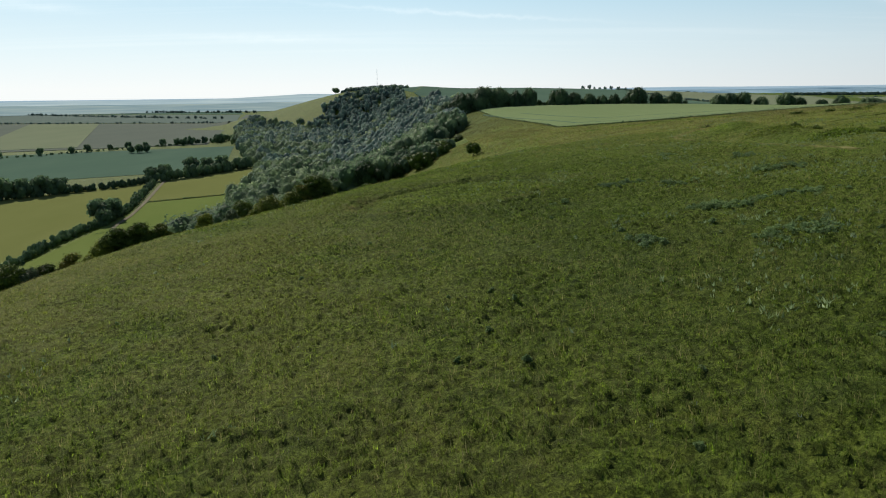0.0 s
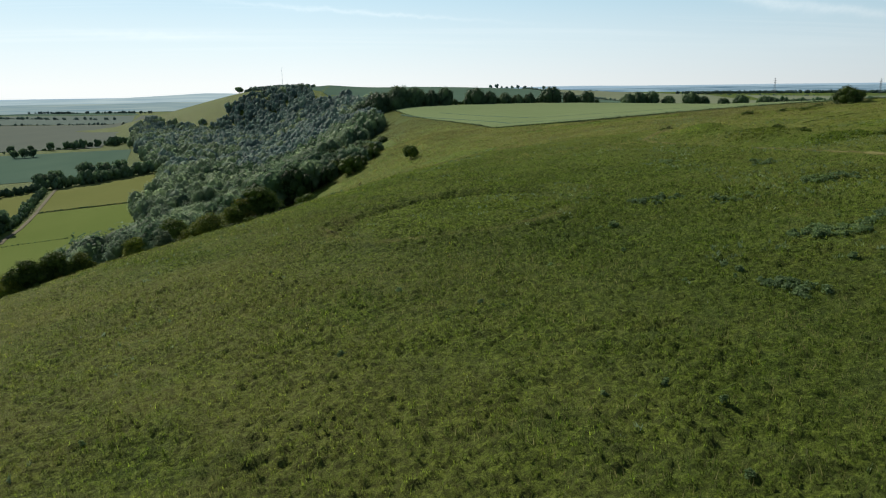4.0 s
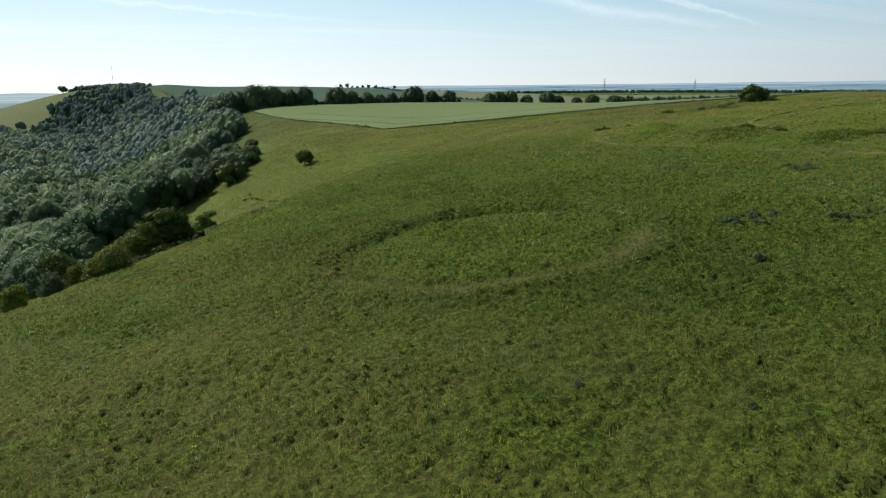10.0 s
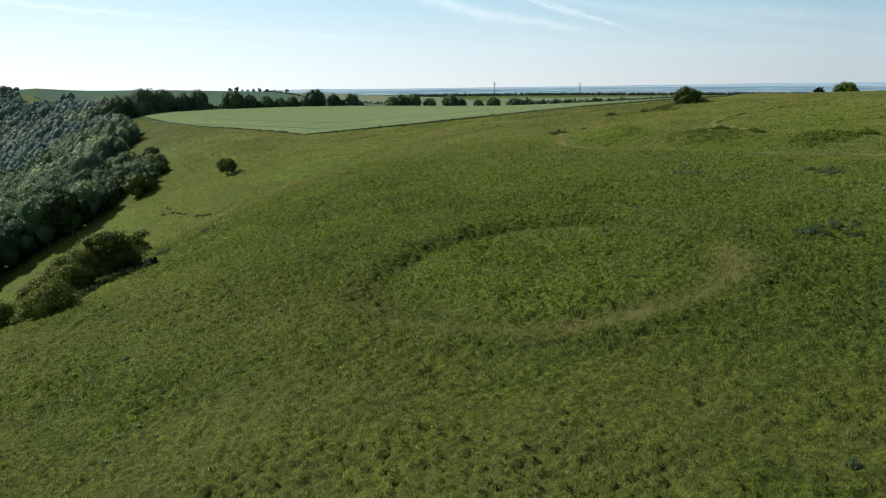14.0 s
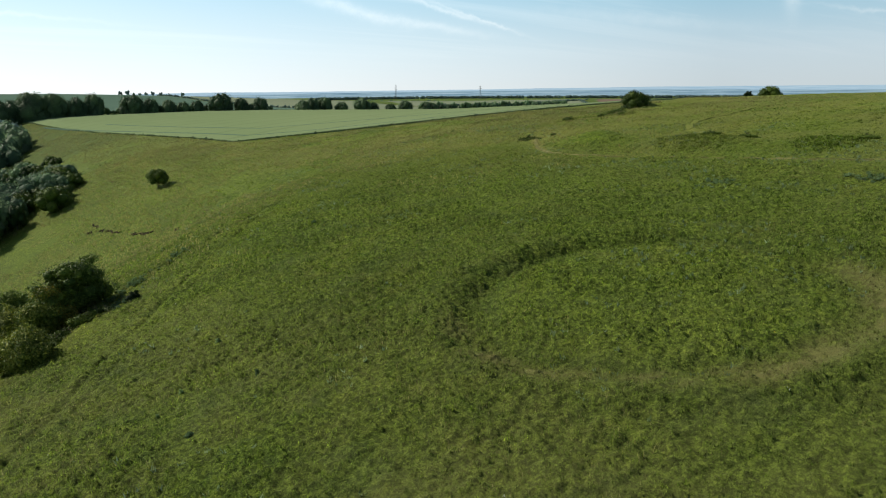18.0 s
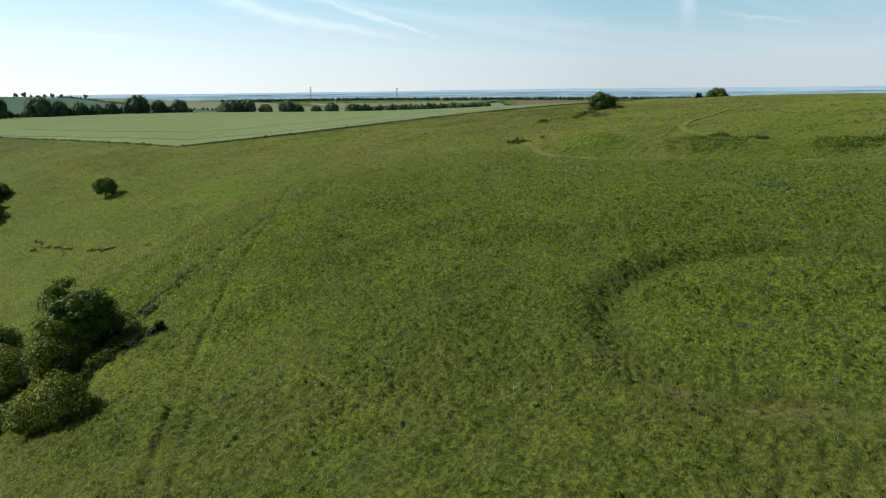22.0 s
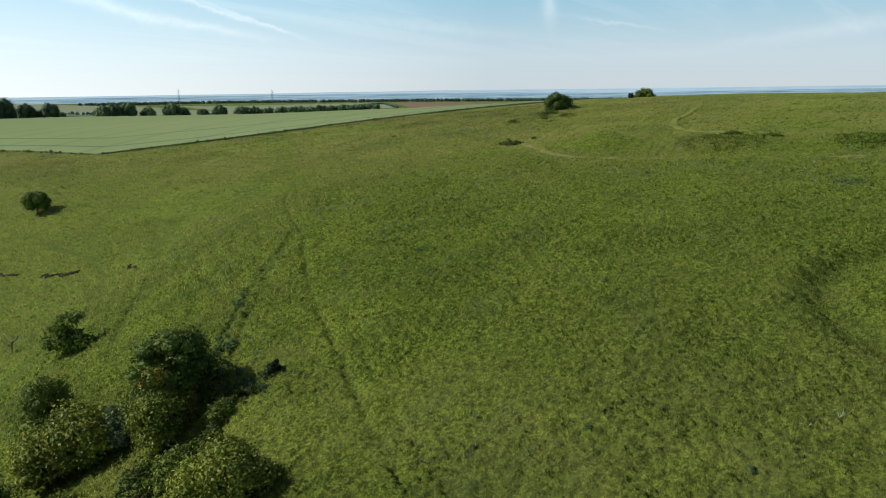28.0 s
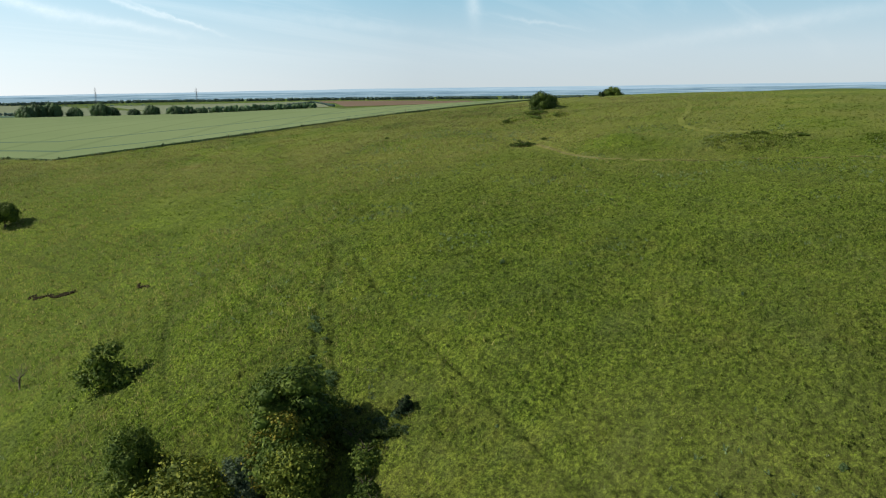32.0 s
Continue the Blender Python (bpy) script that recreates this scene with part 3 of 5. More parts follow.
def foliage_mesh(name, lobes, count, size, rng, material, shrink=0.8, rings=4, sides=7, loose=0.42, ragged=0.0):
    v1, f1 = cores(lobes, rng, shrink, rings, sides)
    v2, f2 = leaf_cloud(lobes, count, size, rng, 0.78, 0.0, loose, ragged)
    return mesh_from(name, np.concatenate([v1, v2]), np.concatenate([f1, f2 + len(v1)]), material, True)


def trunk_mesh(name, height, radius, base, width, rng, limbs=5, material=None, sides=6):
    lean = rng.normal(scale=0.04, size=2) * height
    path = [(lean[0] * t * t, lean[1] * t * t, -0.4 + (height * 0.72 + 0.4) * t) for t in (0, 0.12, 0.35, 0.6, 0.85, 1.0)]
    tubes = [tube(path, [radius * k for k in (1.5, 1.05, 0.9, 0.7, 0.42, 0.15)], sides)]
    for i in range(limbs):
        a = 2 * math.pi * (i + rng.random() * 0.6) / limbs
        z0 = base * 0.75 + (height * 0.55 - base * 0.75) * rng.random()
        reach = width * (0.28 + 0.14 * rng.random())
        q = [(0.02 * math.cos(a), 0.02 * math.sin(a), z0), (reach * 0.45 * math.cos(a), reach * 0.45 * math.sin(a), z0 + reach * 0.42),
             (reach * math.cos(a + 0.25), reach * math.sin(a + 0.25), z0 + reach * 0.8)]
        tubes.append(tube(q, [radius * 0.42, radius * 0.26, radius * 0.07], max(4, sides - 1)))
    v, f = join_tubes(tubes)
    return mesh_from(name, v, f, material or MAT_BARK, True)


def tree_kind(seed, height, width, base, lobes, leaves, leaf, material, limbs=5, squat=1.0, spread=0.42, sides=6, shrink=0.8, loose=0.42):
    """The two shared meshes of one sort of tree: trunk with limbs, and crown."""
    rng = np.random.default_rng(seed)
    L = crown_lobes(rng, height, width, base, lobes, squat, spread)
    return (trunk_mesh("trunk", height, 0.022 * height + 0.05, base, width, rng, limbs, None, sides),
            foliage_mesh("crown", L, leaves, leaf, rng, material, shrink, 4 if lobes < 14 else 3, 7 if lobes < 14 else 6, loose))


def plant(kind, name, x, y, label, category, group="", scale=1.0, turn=0.0, wide=1.0, sink=0.0, z=None):
    """Sets a tree or bush on the ground: an Empty with its trunk and its crown."""
    z = at(x, y) if z is None else z
    m = Matrix.LocRotScale((x, y, z - sink), Euler((0, 0, turn)), (scale * wide, scale * wide, scale))
    ob = empty(name, m, label, category, group)
    for n, me in zip(("trunk", "crown"), kind):
        link_part(n, me, ob)
    return ob


def scatter_mesh(name, protos, places, material):
    """Joins many small turned and scaled copies of a few meshes (verts, faces) into one mesh. places: x, y, z, scale, turn."""
    vs, fs, n = [], [], 0
    for i, (x, y, z, s, a) in enumerate(places):
        v, f = protos[i % len(protos)]
        c, d = math.cos(a) * s, math.sin(a) * s
        q = np.empty_like(v)
        q[:, 0], q[:, 1], q[:, 2] = x + v[:, 0] * c - v[:, 1] * d, y + v[:, 0] * d + v[:, 1] * c, z + v[:, 2] * s
        vs.append(q)
        fs.append(f + n)
        n += len(v)
    return mesh_from(name, np.concatenate(vs), np.concatenate(fs), material, True)


# ---- the ground: one sheet to the horizon ----
def spaced(lo, a, b, hi, step, grow=1.065):
    mid = list(np.arange(a, b + step / 2, step))
    left, right, s, q = [], [], step, a
    while q > lo:
        s *= grow
        q -= s
        left.append(max(q, lo))
    s, q = step, mid[-1]
    while q < hi:
        s *= grow
        q += s
        right.append(min(q, hi))
    return np.array(left[::-1] + mid + right)


def near_line(x, y, pts):
    """Distance from each place to a line of points, and how far along it lies (0 to 1)."""
    best, along = np.full(x.shape, 1e9), np.zeros(x.shape)
    total = len(pts) - 1
    for i in range(total):
        (ax, ay), (bx, by) = pts[i], pts[i + 1]
        dx, dy = bx - ax, by - ay
        t = np.clip(((x - ax) * dx + (y - ay) * dy) / (dx * dx + dy * dy), 0, 1)
        d = np.hypot(x - ax - t * dx, y - ay - t * dy)
        along = np.where(d < best, (i + t) / total, along)
        best = np.minimum(best, d)
    return best, along


TRACK = [(-40, 117), (-34.2, 126), (-30.5, 131.6), (-26.6, 137.2), (-20.4, 146), (-13.6, 155.6), (-7.6, 163.1), (-0.6, 171), (5, 177.6), (9, 183)]
TRACK_FAINT = [(-31.6, 98.6), (-28.2, 104), (-21.6, 114.2), (-14.3, 125.1), (-3.9, 142.1), (6, 158)]
SPUR = [(36, 212.2), (20.6, 198.2), (12.4, 187.8), (8.1, 181.5), (4, 176.5)]
TRACK_TWIN = [(x + 1.5, y - 1.0) for x, y in TRACK[:6]]
OLD_WAY = [(-24, 158), (-19.9, 162), (-13, 167.8), (-6.1, 172.4), (1.9, 177.1), (14, 188)]
OLD_TWIN = [(-25, 155), (-20.6, 159), (-16.9, 162.5), (-7.3, 170.7), (1.1, 175.8), (13, 186.5)]
SHEEP_WALK = [(-24, 177), (-20.2, 182.4), (-12.8, 191.1), (-4, 199.9), (4, 210)]
SHEEP_ARC = [(5, 258), (3.6, 250), (2.7, 243), (1.8, 229.6), (-2.5, 216), (-8, 207)]
CURL = [(150, 168), (140, 164), (130, 160.5), (104.5, 156.3), (94, 155.6), (86, 153.5), (80, 149.5), (76.5, 145.5), (75, 140), (74.3, 134.5), (72.5, 125), (70.8, 116.5), (69.5, 100)]
BROW_PATH = [(67.5, 178.5), (62, 173.5), (56.5, 167.3), (52.3, 160), (50.8, 154), (51.5, 147), (53.6, 140), (55.6, 129), (54.5, 117), (56, 95)]


def wear_shade_at(x, y):
    """Depth of the ruts, and the tint of the turf as red, green, blue, alpha: worn, grown or painted shade."""
    wear_shade = np.zeros((len(x), 4), np.float32)
    wear_shade[:, 3] = 1
    drop = np.zeros(len(x))
    zone = (np.abs(x) < 420) & (y > -20) & (y < 430)
    xi, yi = x[zone], y[zone]
    rut = np.zeros(len(xi))
    tone = np.zeros(len(xi))
    # each dark value paints the shade of a rut into the turf colour
    for pts, deep, wide, dark in ((TRACK, 0.30, 0.33, 0.36), (TRACK_TWIN, 0.15, 0.28, 0.18), (TRACK_FAINT, 0.06, 0.24, 0.10), (SPUR, 0.28, 0.42, 0.5), (OLD_WAY, 0.30, 0.46, 0.55), (OLD_TWIN, 0.26, 0.44, 0.45), (SHEEP_WALK, 0.26, 0.5, 0.5), (SHEEP_ARC, 0.26, 0.6, 0.5)):
        d, s = near_line(xi + 0.25 * vnoise(xi, yi, 4, 11), yi, pts)
        here = np.exp(-(d / wide) ** 2) * np.clip((1 - s) * 5, 0, 1)
        rut, tone = np.maximum(rut, deep * here), np.maximum(tone, dark * here)
    drop[zone] = rut
    d, s = near_line(xi + 0.5 * vnoise(xi, yi, 5, 12), yi, CURL)
    lush = np.maximum(0.5 * np.exp(-(d / 1.4) ** 4), 1.1 * bell(xi, yi, 62.6, 161, 3.6, 7) * (0.75 + 0.5 * vnoise(xi, yi, 2, 16)))
    lush = np.maximum(lush, 0.6 * bell(xi, yi, -1, 240, 6, 13) * np.clip(0.75 + 0.7 * vnoise(xi, yi, 3, 27), 0, 1))
    d, s = near_line(xi + 0.5 * vnoise(xi, yi, 5, 12), yi, BROW_PATH)
    pale = 0.75 * np.exp(-(d / 0.9) ** 2)
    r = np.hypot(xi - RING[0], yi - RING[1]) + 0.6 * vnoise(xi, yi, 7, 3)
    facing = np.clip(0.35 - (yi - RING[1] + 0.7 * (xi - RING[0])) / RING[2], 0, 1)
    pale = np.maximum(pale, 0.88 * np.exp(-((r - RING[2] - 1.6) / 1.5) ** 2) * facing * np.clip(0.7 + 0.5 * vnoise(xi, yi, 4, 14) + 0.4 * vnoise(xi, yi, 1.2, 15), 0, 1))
    wear_shade[zone, 0] = np.maximum(pale, 0.7 * bell(xi, yi, 49, 257, 5, 2, 0.5))
    wear_shade[zone, 1] = np.maximum(lush, 0.55 * np.exp(-(np.maximum(r - 11, 0) / 1.5) ** 2) * np.clip(0.75 + 0.4 * vnoise(xi, yi, 3, 38), 0, 1))
    steep = 1 / (1 + np.exp((xi - hermite(yi, EDGE_Y, EDGE_X) - 24) / 10)) * np.clip((yi - 90) / 60, 0, 1)
    wear_shade[zone, 1] = np.maximum(wear_shade[zone, 1], np.maximum(0.8 * steep, 0.50 * np.clip((yi - 82) / 55, 0, 1) / (1 + np.exp((xi - 40) / 12))) * np.clip(0.6 + 0.6 * vnoise(xi, yi, 6, 25), 0, 1))
    heaps = sum(bell(xi, yi, *q) for q in ((64.5, 138, 5, 7), (65.5, 116.5, 5, 5), (67, 180, 3.5, 2.5), (99, 199, 5, 2, 0.3), (121, 201, 6, 2.4, 0.3), (110, 190, 4, 2.5)))
    # far side of the ditch darkened in colour for its shade and rank herbs
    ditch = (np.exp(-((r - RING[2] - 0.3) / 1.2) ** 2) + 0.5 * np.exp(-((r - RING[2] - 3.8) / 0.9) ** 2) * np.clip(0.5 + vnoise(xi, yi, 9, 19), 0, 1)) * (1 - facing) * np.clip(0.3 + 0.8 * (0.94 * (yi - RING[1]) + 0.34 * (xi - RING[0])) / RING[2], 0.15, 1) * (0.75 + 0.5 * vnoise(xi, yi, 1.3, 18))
    wear_shade[zone, 2] = np.clip(tone + 0.46 * ditch + 0.22 * np.clip(heaps, 0, 1) * (0.7 + 0.5 * vnoise(xi, yi, 1.6, 17) + 0.6 * vnoise(xi, yi, 4, 18)), 0, 0.8)
    # brighter and more straw-pale turf, by distance from the flight line
    far_turf = 1 / (1 + np.exp((105 - np.hypot(xi + 40, yi - 95)) / 16))
    wear_shade[zone, 1] = np.maximum(wear_shade[zone, 1], 0.72 * far_turf * np.clip(0.75 + 0.5 * vnoise(xi, yi, 17, 33), 0, 1))
    wear_shade[zone, 0] = np.maximum(wear_shade[zone, 0], 0.34 * far_turf / (1 + np.exp((34 - xi) / 9)) * np.clip(0.6 + 0.8 * vnoise(xi, yi, 9, 34), 0, 1))
    shoulder = 1 / (1 + np.exp((xi + 17 + 0.25 * (yi - 100)) / 8)) / (1 + np.exp((yi - 165) / 14))
    wear_shade[zone, 0] = np.maximum(wear_shade[zone, 0], 0.36 * shoulder * np.clip(0.7 + 0.6 * vnoise(xi, yi, 11, 35) + 0.4 * vnoise(xi, yi, 2.6, 36), 0, 1))
    wear_shade[zone, 1] = np.maximum(wear_shade[zone, 1], 0.34 * shoulder * np.clip(0.75 + 0.5 * vnoise(xi, yi, 7, 37), 0, 1))
    # darkening painted into the near slope, which looked too bright from the flight line
    crest = xi + 14 + 0.37 * (yi - 122)
    rank = 0.44 * (1 - shoulder) * np.exp(-(crest / 21) ** 2) / (1 + np.exp((yi - 118) / 14)) * np.clip(0.85 + 0.6 * vnoise(xi, yi, 13, 29), 0, 1)
    wear_shade[zone, 2] = np.maximum(wear_shade[zone, 2], rank)
    return drop, wear_shade


def set_wear_shade(me, wear_shade):
    me.attributes.new("wear_shade", "FLOAT_COLOR", "POINT").data.foreach_set("color", np.asarray(wear_shade, np.float32).ravel())


def build_ground():
    xs = spaced(-4700, -62, 52, 4700, 0.22, 1.08)
    ys = spaced(-2500, 14, 200, 4800, 0.22, 1.08)
    gx, gy = np.meshgrid(xs, ys)
    x, y = gx.ravel(), gy.ravel()
    drop, wear_shade = wear_shade_at(x, y)
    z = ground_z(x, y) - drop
    n, m = len(ys), len(xs)
    idx = np.arange(n * m).reshape(n, m)
    faces = np.stack([idx[:-1, :-1], idx[:-1, 1:], idx[1:, 1:], idx[1:, :-1]], -1).reshape(-1, 4)
    me = mesh_from("ground", np.stack([x, y, z], 1), faces, MAT_GRASS, True)
    set_wear_shade(me, wear_shade)
    return tagged(new("ground", me), "rough chalk downland turf falling away to a vale", "ground", kind="structure")


build_ground()


def field(name, corners, material, label, cells=24, high=0.5, category="field", bow=0.0):
    """A crop standing on the land: a four-cornered sheet with its own thickness. Corners go round; the first side may bow."""
    a, b, c, d = (np.array(q, float) for q in corners)
    u, v = np.meshgrid(np.linspace(0, 1, cells + 1), np.linspace(0, 1, cells + 1))
    u, v = u.ravel()[:, None], v.ravel()[:, None]
    p = (a * (1 - u) + b * u) * (1 - v) + (d * (1 - u) + c * u) * v
    p = p + np.column_stack([4 * bow * (u * (1 - u) * (1 - v))[:, 0], 0 * p[:, 0]])
    z = land(p[:, 0], p[:, 1]) + high
    n = len(p)
    verts = np.concatenate([np.column_stack([p, z]), np.column_stack([p, z - high - 2.0])])
    idx = np.arange(n).reshape(cells + 1, cells + 1)
    faces = list(np.stack([idx[:-1, :-1], idx[:-1, 1:], idx[1:, 1:], idx[1:, :-1]], -1).reshape(-1, 4))
    rim = list(idx[0, :]) + list(idx[1:, -1]) + list(idx[-1, -2::-1]) + list(idx[-2:0:-1, 0])
    for i, q in enumerate(rim):
        r = rim[(i + 1) % len(rim)]
        faces.append((r, q, q + n, r + n))
    return tagged(new(name, mesh_from(name, verts, np.array(faces), material)), label, category, kind="structure")


# the wheat on the down, and the fields of the vale
field("wheat_field", [(52, 317), (192, 228), (760, 790), (36, 722)], MAT_WHEAT, "green wheat field on top of the down", 60)
field("field", [(-199, 255), (-215, 500), (-150, 549), (-128, 255)], MAT_PASTURE, "green horse pasture between farm track and scarp", 40, high=0.25, bow=6)
field("field", [(-216.5, 503), (-249, 617), (-200, 730), (-152, 551)], MAT_LEY, "olive hay meadow between farm track and wood", high=0.25)
field("field", [(-206, 255), (-257, 611), (-470, 350), (-430, 190)], MAT_LEY, "yellow-green mown ley in the vale", 40, high=0.25, bow=18)
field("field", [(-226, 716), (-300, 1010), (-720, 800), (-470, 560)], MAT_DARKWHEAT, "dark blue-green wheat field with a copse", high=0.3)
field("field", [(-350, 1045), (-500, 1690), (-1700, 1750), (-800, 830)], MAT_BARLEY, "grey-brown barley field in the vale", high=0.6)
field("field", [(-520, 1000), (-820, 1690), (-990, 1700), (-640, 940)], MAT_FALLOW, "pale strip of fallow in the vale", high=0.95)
field("field", [(-500, 1710), (-640, 2250), (-1800, 2400), (-1500, 1800)], MAT_HAZED_GREEN, "grey-green far field in the vale", high=0.4)
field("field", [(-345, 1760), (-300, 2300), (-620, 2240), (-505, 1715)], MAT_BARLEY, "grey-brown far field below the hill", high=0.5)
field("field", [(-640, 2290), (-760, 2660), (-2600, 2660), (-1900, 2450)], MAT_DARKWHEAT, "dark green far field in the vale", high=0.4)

# ---- far hills, haze painted in as glow ----
def ridge(name, radius, a0, a1, height, depth, material, label, seed):
    n = 240
    verts = []
    for i in range(n + 1):
        a = radians(a0 + (a1 - a0) * i / n)
        x, y = radius * math.sin(a), radius * math.cos(a)
        top = height(math.degrees(a)) + depth * float(vnoise(np.array([i * 1.0]), np.array([0.0]), 17, seed)[0]) + 0.4 * depth * float(vnoise(np.array([i * 1.0]), np.array([0.0]), 4, seed)[0])
        verts += [(x, y, -120), (x, y, top), (x * 1.01, y * 1.01, -120)]
    faces = []
    for i in range(n):
        a = 3 * i
        faces += [(a, a + 3, a + 4, a + 1), (a + 1, a + 4, a + 5, a + 2)]
    return tagged(new(name, mesh_from(name, np.array(verts), np.array(faces), material, True)), label, "hills", kind="structure")


def step(a, lo, hi):
    t = min(1, max(0, (a - lo) / (hi - lo)))
    return t * t * (3 - 2 * t)


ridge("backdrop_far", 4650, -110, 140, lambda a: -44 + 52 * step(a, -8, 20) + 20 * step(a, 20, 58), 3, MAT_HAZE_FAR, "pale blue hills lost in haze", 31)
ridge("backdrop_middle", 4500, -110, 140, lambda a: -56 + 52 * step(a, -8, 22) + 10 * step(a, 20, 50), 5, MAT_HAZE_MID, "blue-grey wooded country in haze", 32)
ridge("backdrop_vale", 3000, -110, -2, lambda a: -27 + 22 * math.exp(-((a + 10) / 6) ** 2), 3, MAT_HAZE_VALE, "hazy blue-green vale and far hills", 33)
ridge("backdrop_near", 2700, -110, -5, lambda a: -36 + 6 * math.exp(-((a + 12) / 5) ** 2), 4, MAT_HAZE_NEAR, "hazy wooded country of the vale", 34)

# ---- trees and bushes ----
LONE = tree_kind(1, 5.2, 5.8, 0.2, 20, 6500, 0.13, MAT_HAWTHORN, spread=0.34, loose=0.6)
ROUND = tree_kind(2, 5.0, 8.4, -2.2, 26, 10000, 0.14, MAT_HAWTHORN, spread=0.36)
BUSH_DARK = bush_kind(12, 5.6, 8.0, 5.6, 80, 21000, 0.10, MAT_HAWTHORN)
BUSH_OLIVE = bush_kind(3, 3.7, 6.6, 5.2, 70, 18000, 0.10, MAT_OLIVE)
BUSH_RUSSET = bush_kind(4, 4.6, 5.0, 4.4, 55, 15000, 0.095, MAT_RUSSET)
BUSH_YELLOW = bush_kind(15, 3.6, 4.6, 4.0, 50, 14000, 0.095, MAT_OLIVE)
BUSH_GREY = bush_kind(14, 4.2, 4.6, 4.0, 45, 13000, 0.095, MAT_SALLOW)
BUSH_THIN = bush_kind(5, 3.6, 4.4, 3.2, 22, 4200, 0.12, MAT_HAWTHORN, 0.5)
SHRUB = bush_kind(6, 1.5, 1.9, 1.7, 9, 1800, 0.09, MAT_YEW)
BEECH = [tree_kind(7 + i, 18, 20, -3.5, 26, 6000, 0.36, MAT_BEECH, spread=0.42, loose=0.35, shrink=0.86) for i in range(4)]
BEECH_TALL = [tree_kind(8 + 5 * i, 24, 20, -4, 30, 8500, 0.38, MAT_BEECH, spread=0.42, loose=0.35, shrink=0.86) for i in range(2)]

plant(LONE, "hawthorn_tree", 11.4, 268.7, "lone dark green hawthorn on the open down", "tree")
plant(ROUND, "bush", 131, 202.5, "rounded dark green bush on the brow", "bush", turn=0.9, sink=0.2)
plant(ROUND, "bush", 216, 207, "rounded green bush on the skyline", "bush", scale=0.95, turn=2.2, sink=1.5)
plant(SHRUB, "shrub", 196, 205, "small dark shrub on the skyline", "shrub", "skyline shrubs", 1.2)
plant(SHRUB, "shrub", 201, 207, "small dark shrub on the skyline", "shrub", "skyline shrubs", 1.4, 2.0)
plant(SHRUB, "shrub", -23.8, 150.2, "small dark shrub in open turf", "shrub", scale=0.82)
plant(SHRUB, "bush", 17, 622, "small hawthorn bush between wood and wheat", "bush", scale=2.6)
SCRUB = "scrub on the scarp edge"
plant(BUSH_DARK, "bush", -29.2, 156.6, "tall dark hawthorn bush on the scarp edge", "bush", SCRUB, 1.18, 0.5, 1.06)
# second bush in russet leaves, for the sunlit left side of the tall one
plant(BUSH_RUSSET, "bush", -31.4, 155.0, "russet-tipped hawthorn standing in for sunlit side of tall bush", "bush", SCRUB, 1.1, 2.0)
plant(BUSH_YELLOW, "bush", -33.1, 152.6, "yellow-tipped green hawthorn bush on the scarp edge", "bush", SCRUB, 1.18, 1.0)
plant(BUSH_GREY, "bush", -33.4, 157.6, "low grey-green bush on the scarp edge", "bush", SCRUB, 0.75, 1.0)
plant(BUSH_OLIVE, "bush", -35.8, 140.9, "low olive-green hawthorn bush on the scarp edge", "bush", SCRUB, 1.0, 2.4)
plant(BUSH_OLIVE, "bush", -35.9, 160.2, "broad olive-green hawthorn bush on the scarp", "bush", SCRUB, 1.32, 2.6)
plant(BUSH_DARK, "bush", -34.0, 168.8, "dark green hawthorn bush on the scarp", "bush", SCRUB, 1.0, 4.0, 0.9)
plant(BUSH_YELLOW, "bush", -41.5, 151.0, "yellowish hawthorn bush on the scarp", "bush", SCRUB, 0.9, 3.3)
plant(BUSH_THIN, "bush", -22.2, 189.2, "thin leggy hawthorn bush on the slope", "bush", SCRUB, 1.45, 1.9)
for x, y, k, c, q in ((-45.8, 132.0, BUSH_YELLOW, "yellow-green", 0.85), (-42.9, 139.4, BUSH_GREY, "grey-green", 0.78), (-56.4, 118.0, BUSH_DARK, "dark green", 0.72), (-53.2, 120.4, BUSH_DARK, "dark green", 0.74), (-50.4, 122.2, BUSH_YELLOW, "yellow-tipped", 0.75),
                      (-45.2, 155.5, BUSH_DARK, "tall dark green", 1.2), (-73.4, 143.8, BUSH_OLIVE, "olive-green", 1.4), (-76.5, 138.6, BUSH_RUSSET, "yellowish", 1.35), (-79, 134.5, BUSH_DARK, "dark green", 0.95),
                      (-81, 131, BUSH_GREY, "grey-green", 1.4), (-84, 130, BUSH_DARK, "dark green", 1.4), (-58.5, 117.5, BUSH_OLIVE, "dark olive", 0.75)):
    plant(k, "bush", x, y, c + " hawthorn bush below the scarp edge", "bush", SCRUB, q, x)

for x, h, w in ((4, 23, 22), (22, 26.5, 27), (41, 26, 28), (58, 25, 24)):
    plant(BEECH_TALL[int(x) % 2], "beech_tree", x, 735, "tall dark beech in a clump", "tree", "beech clump", h / 25, x, w / 20 * 25 / h, z=at(x, 735, -4.5))
for x, h, w in ((74, 16, 16), (88, 18, 17), (119, 17, 21), (135, 13.5, 15), (150, 11.5, 13), (163, 10, 12.5), (175, 11, 12), (198, 16.5, 23), (221, 13, 15.5),
                (240, 12.5, 17), (281, 11, 16), (296, 12, 16), (310, 13, 17), (325.5, 9.5, 14), (350, 13, 18), (367.5, 9, 13), (389.5, 7.5, 12), (408, 10, 16), (432, 9, 15), (446, 8, 14), (461, 6.5, 13), (474, 6, 12)):
    plant(BEECH[int(x) % 4], "beech_tree", x, 735 + 6 * math.sin(x), "dark rounded beech in a row behind wheat", "tree", "beech row", (h + 3.5) / 18, x, w / 20 * 18 / (h + 3.5), z=at(x, 735, -4.5))


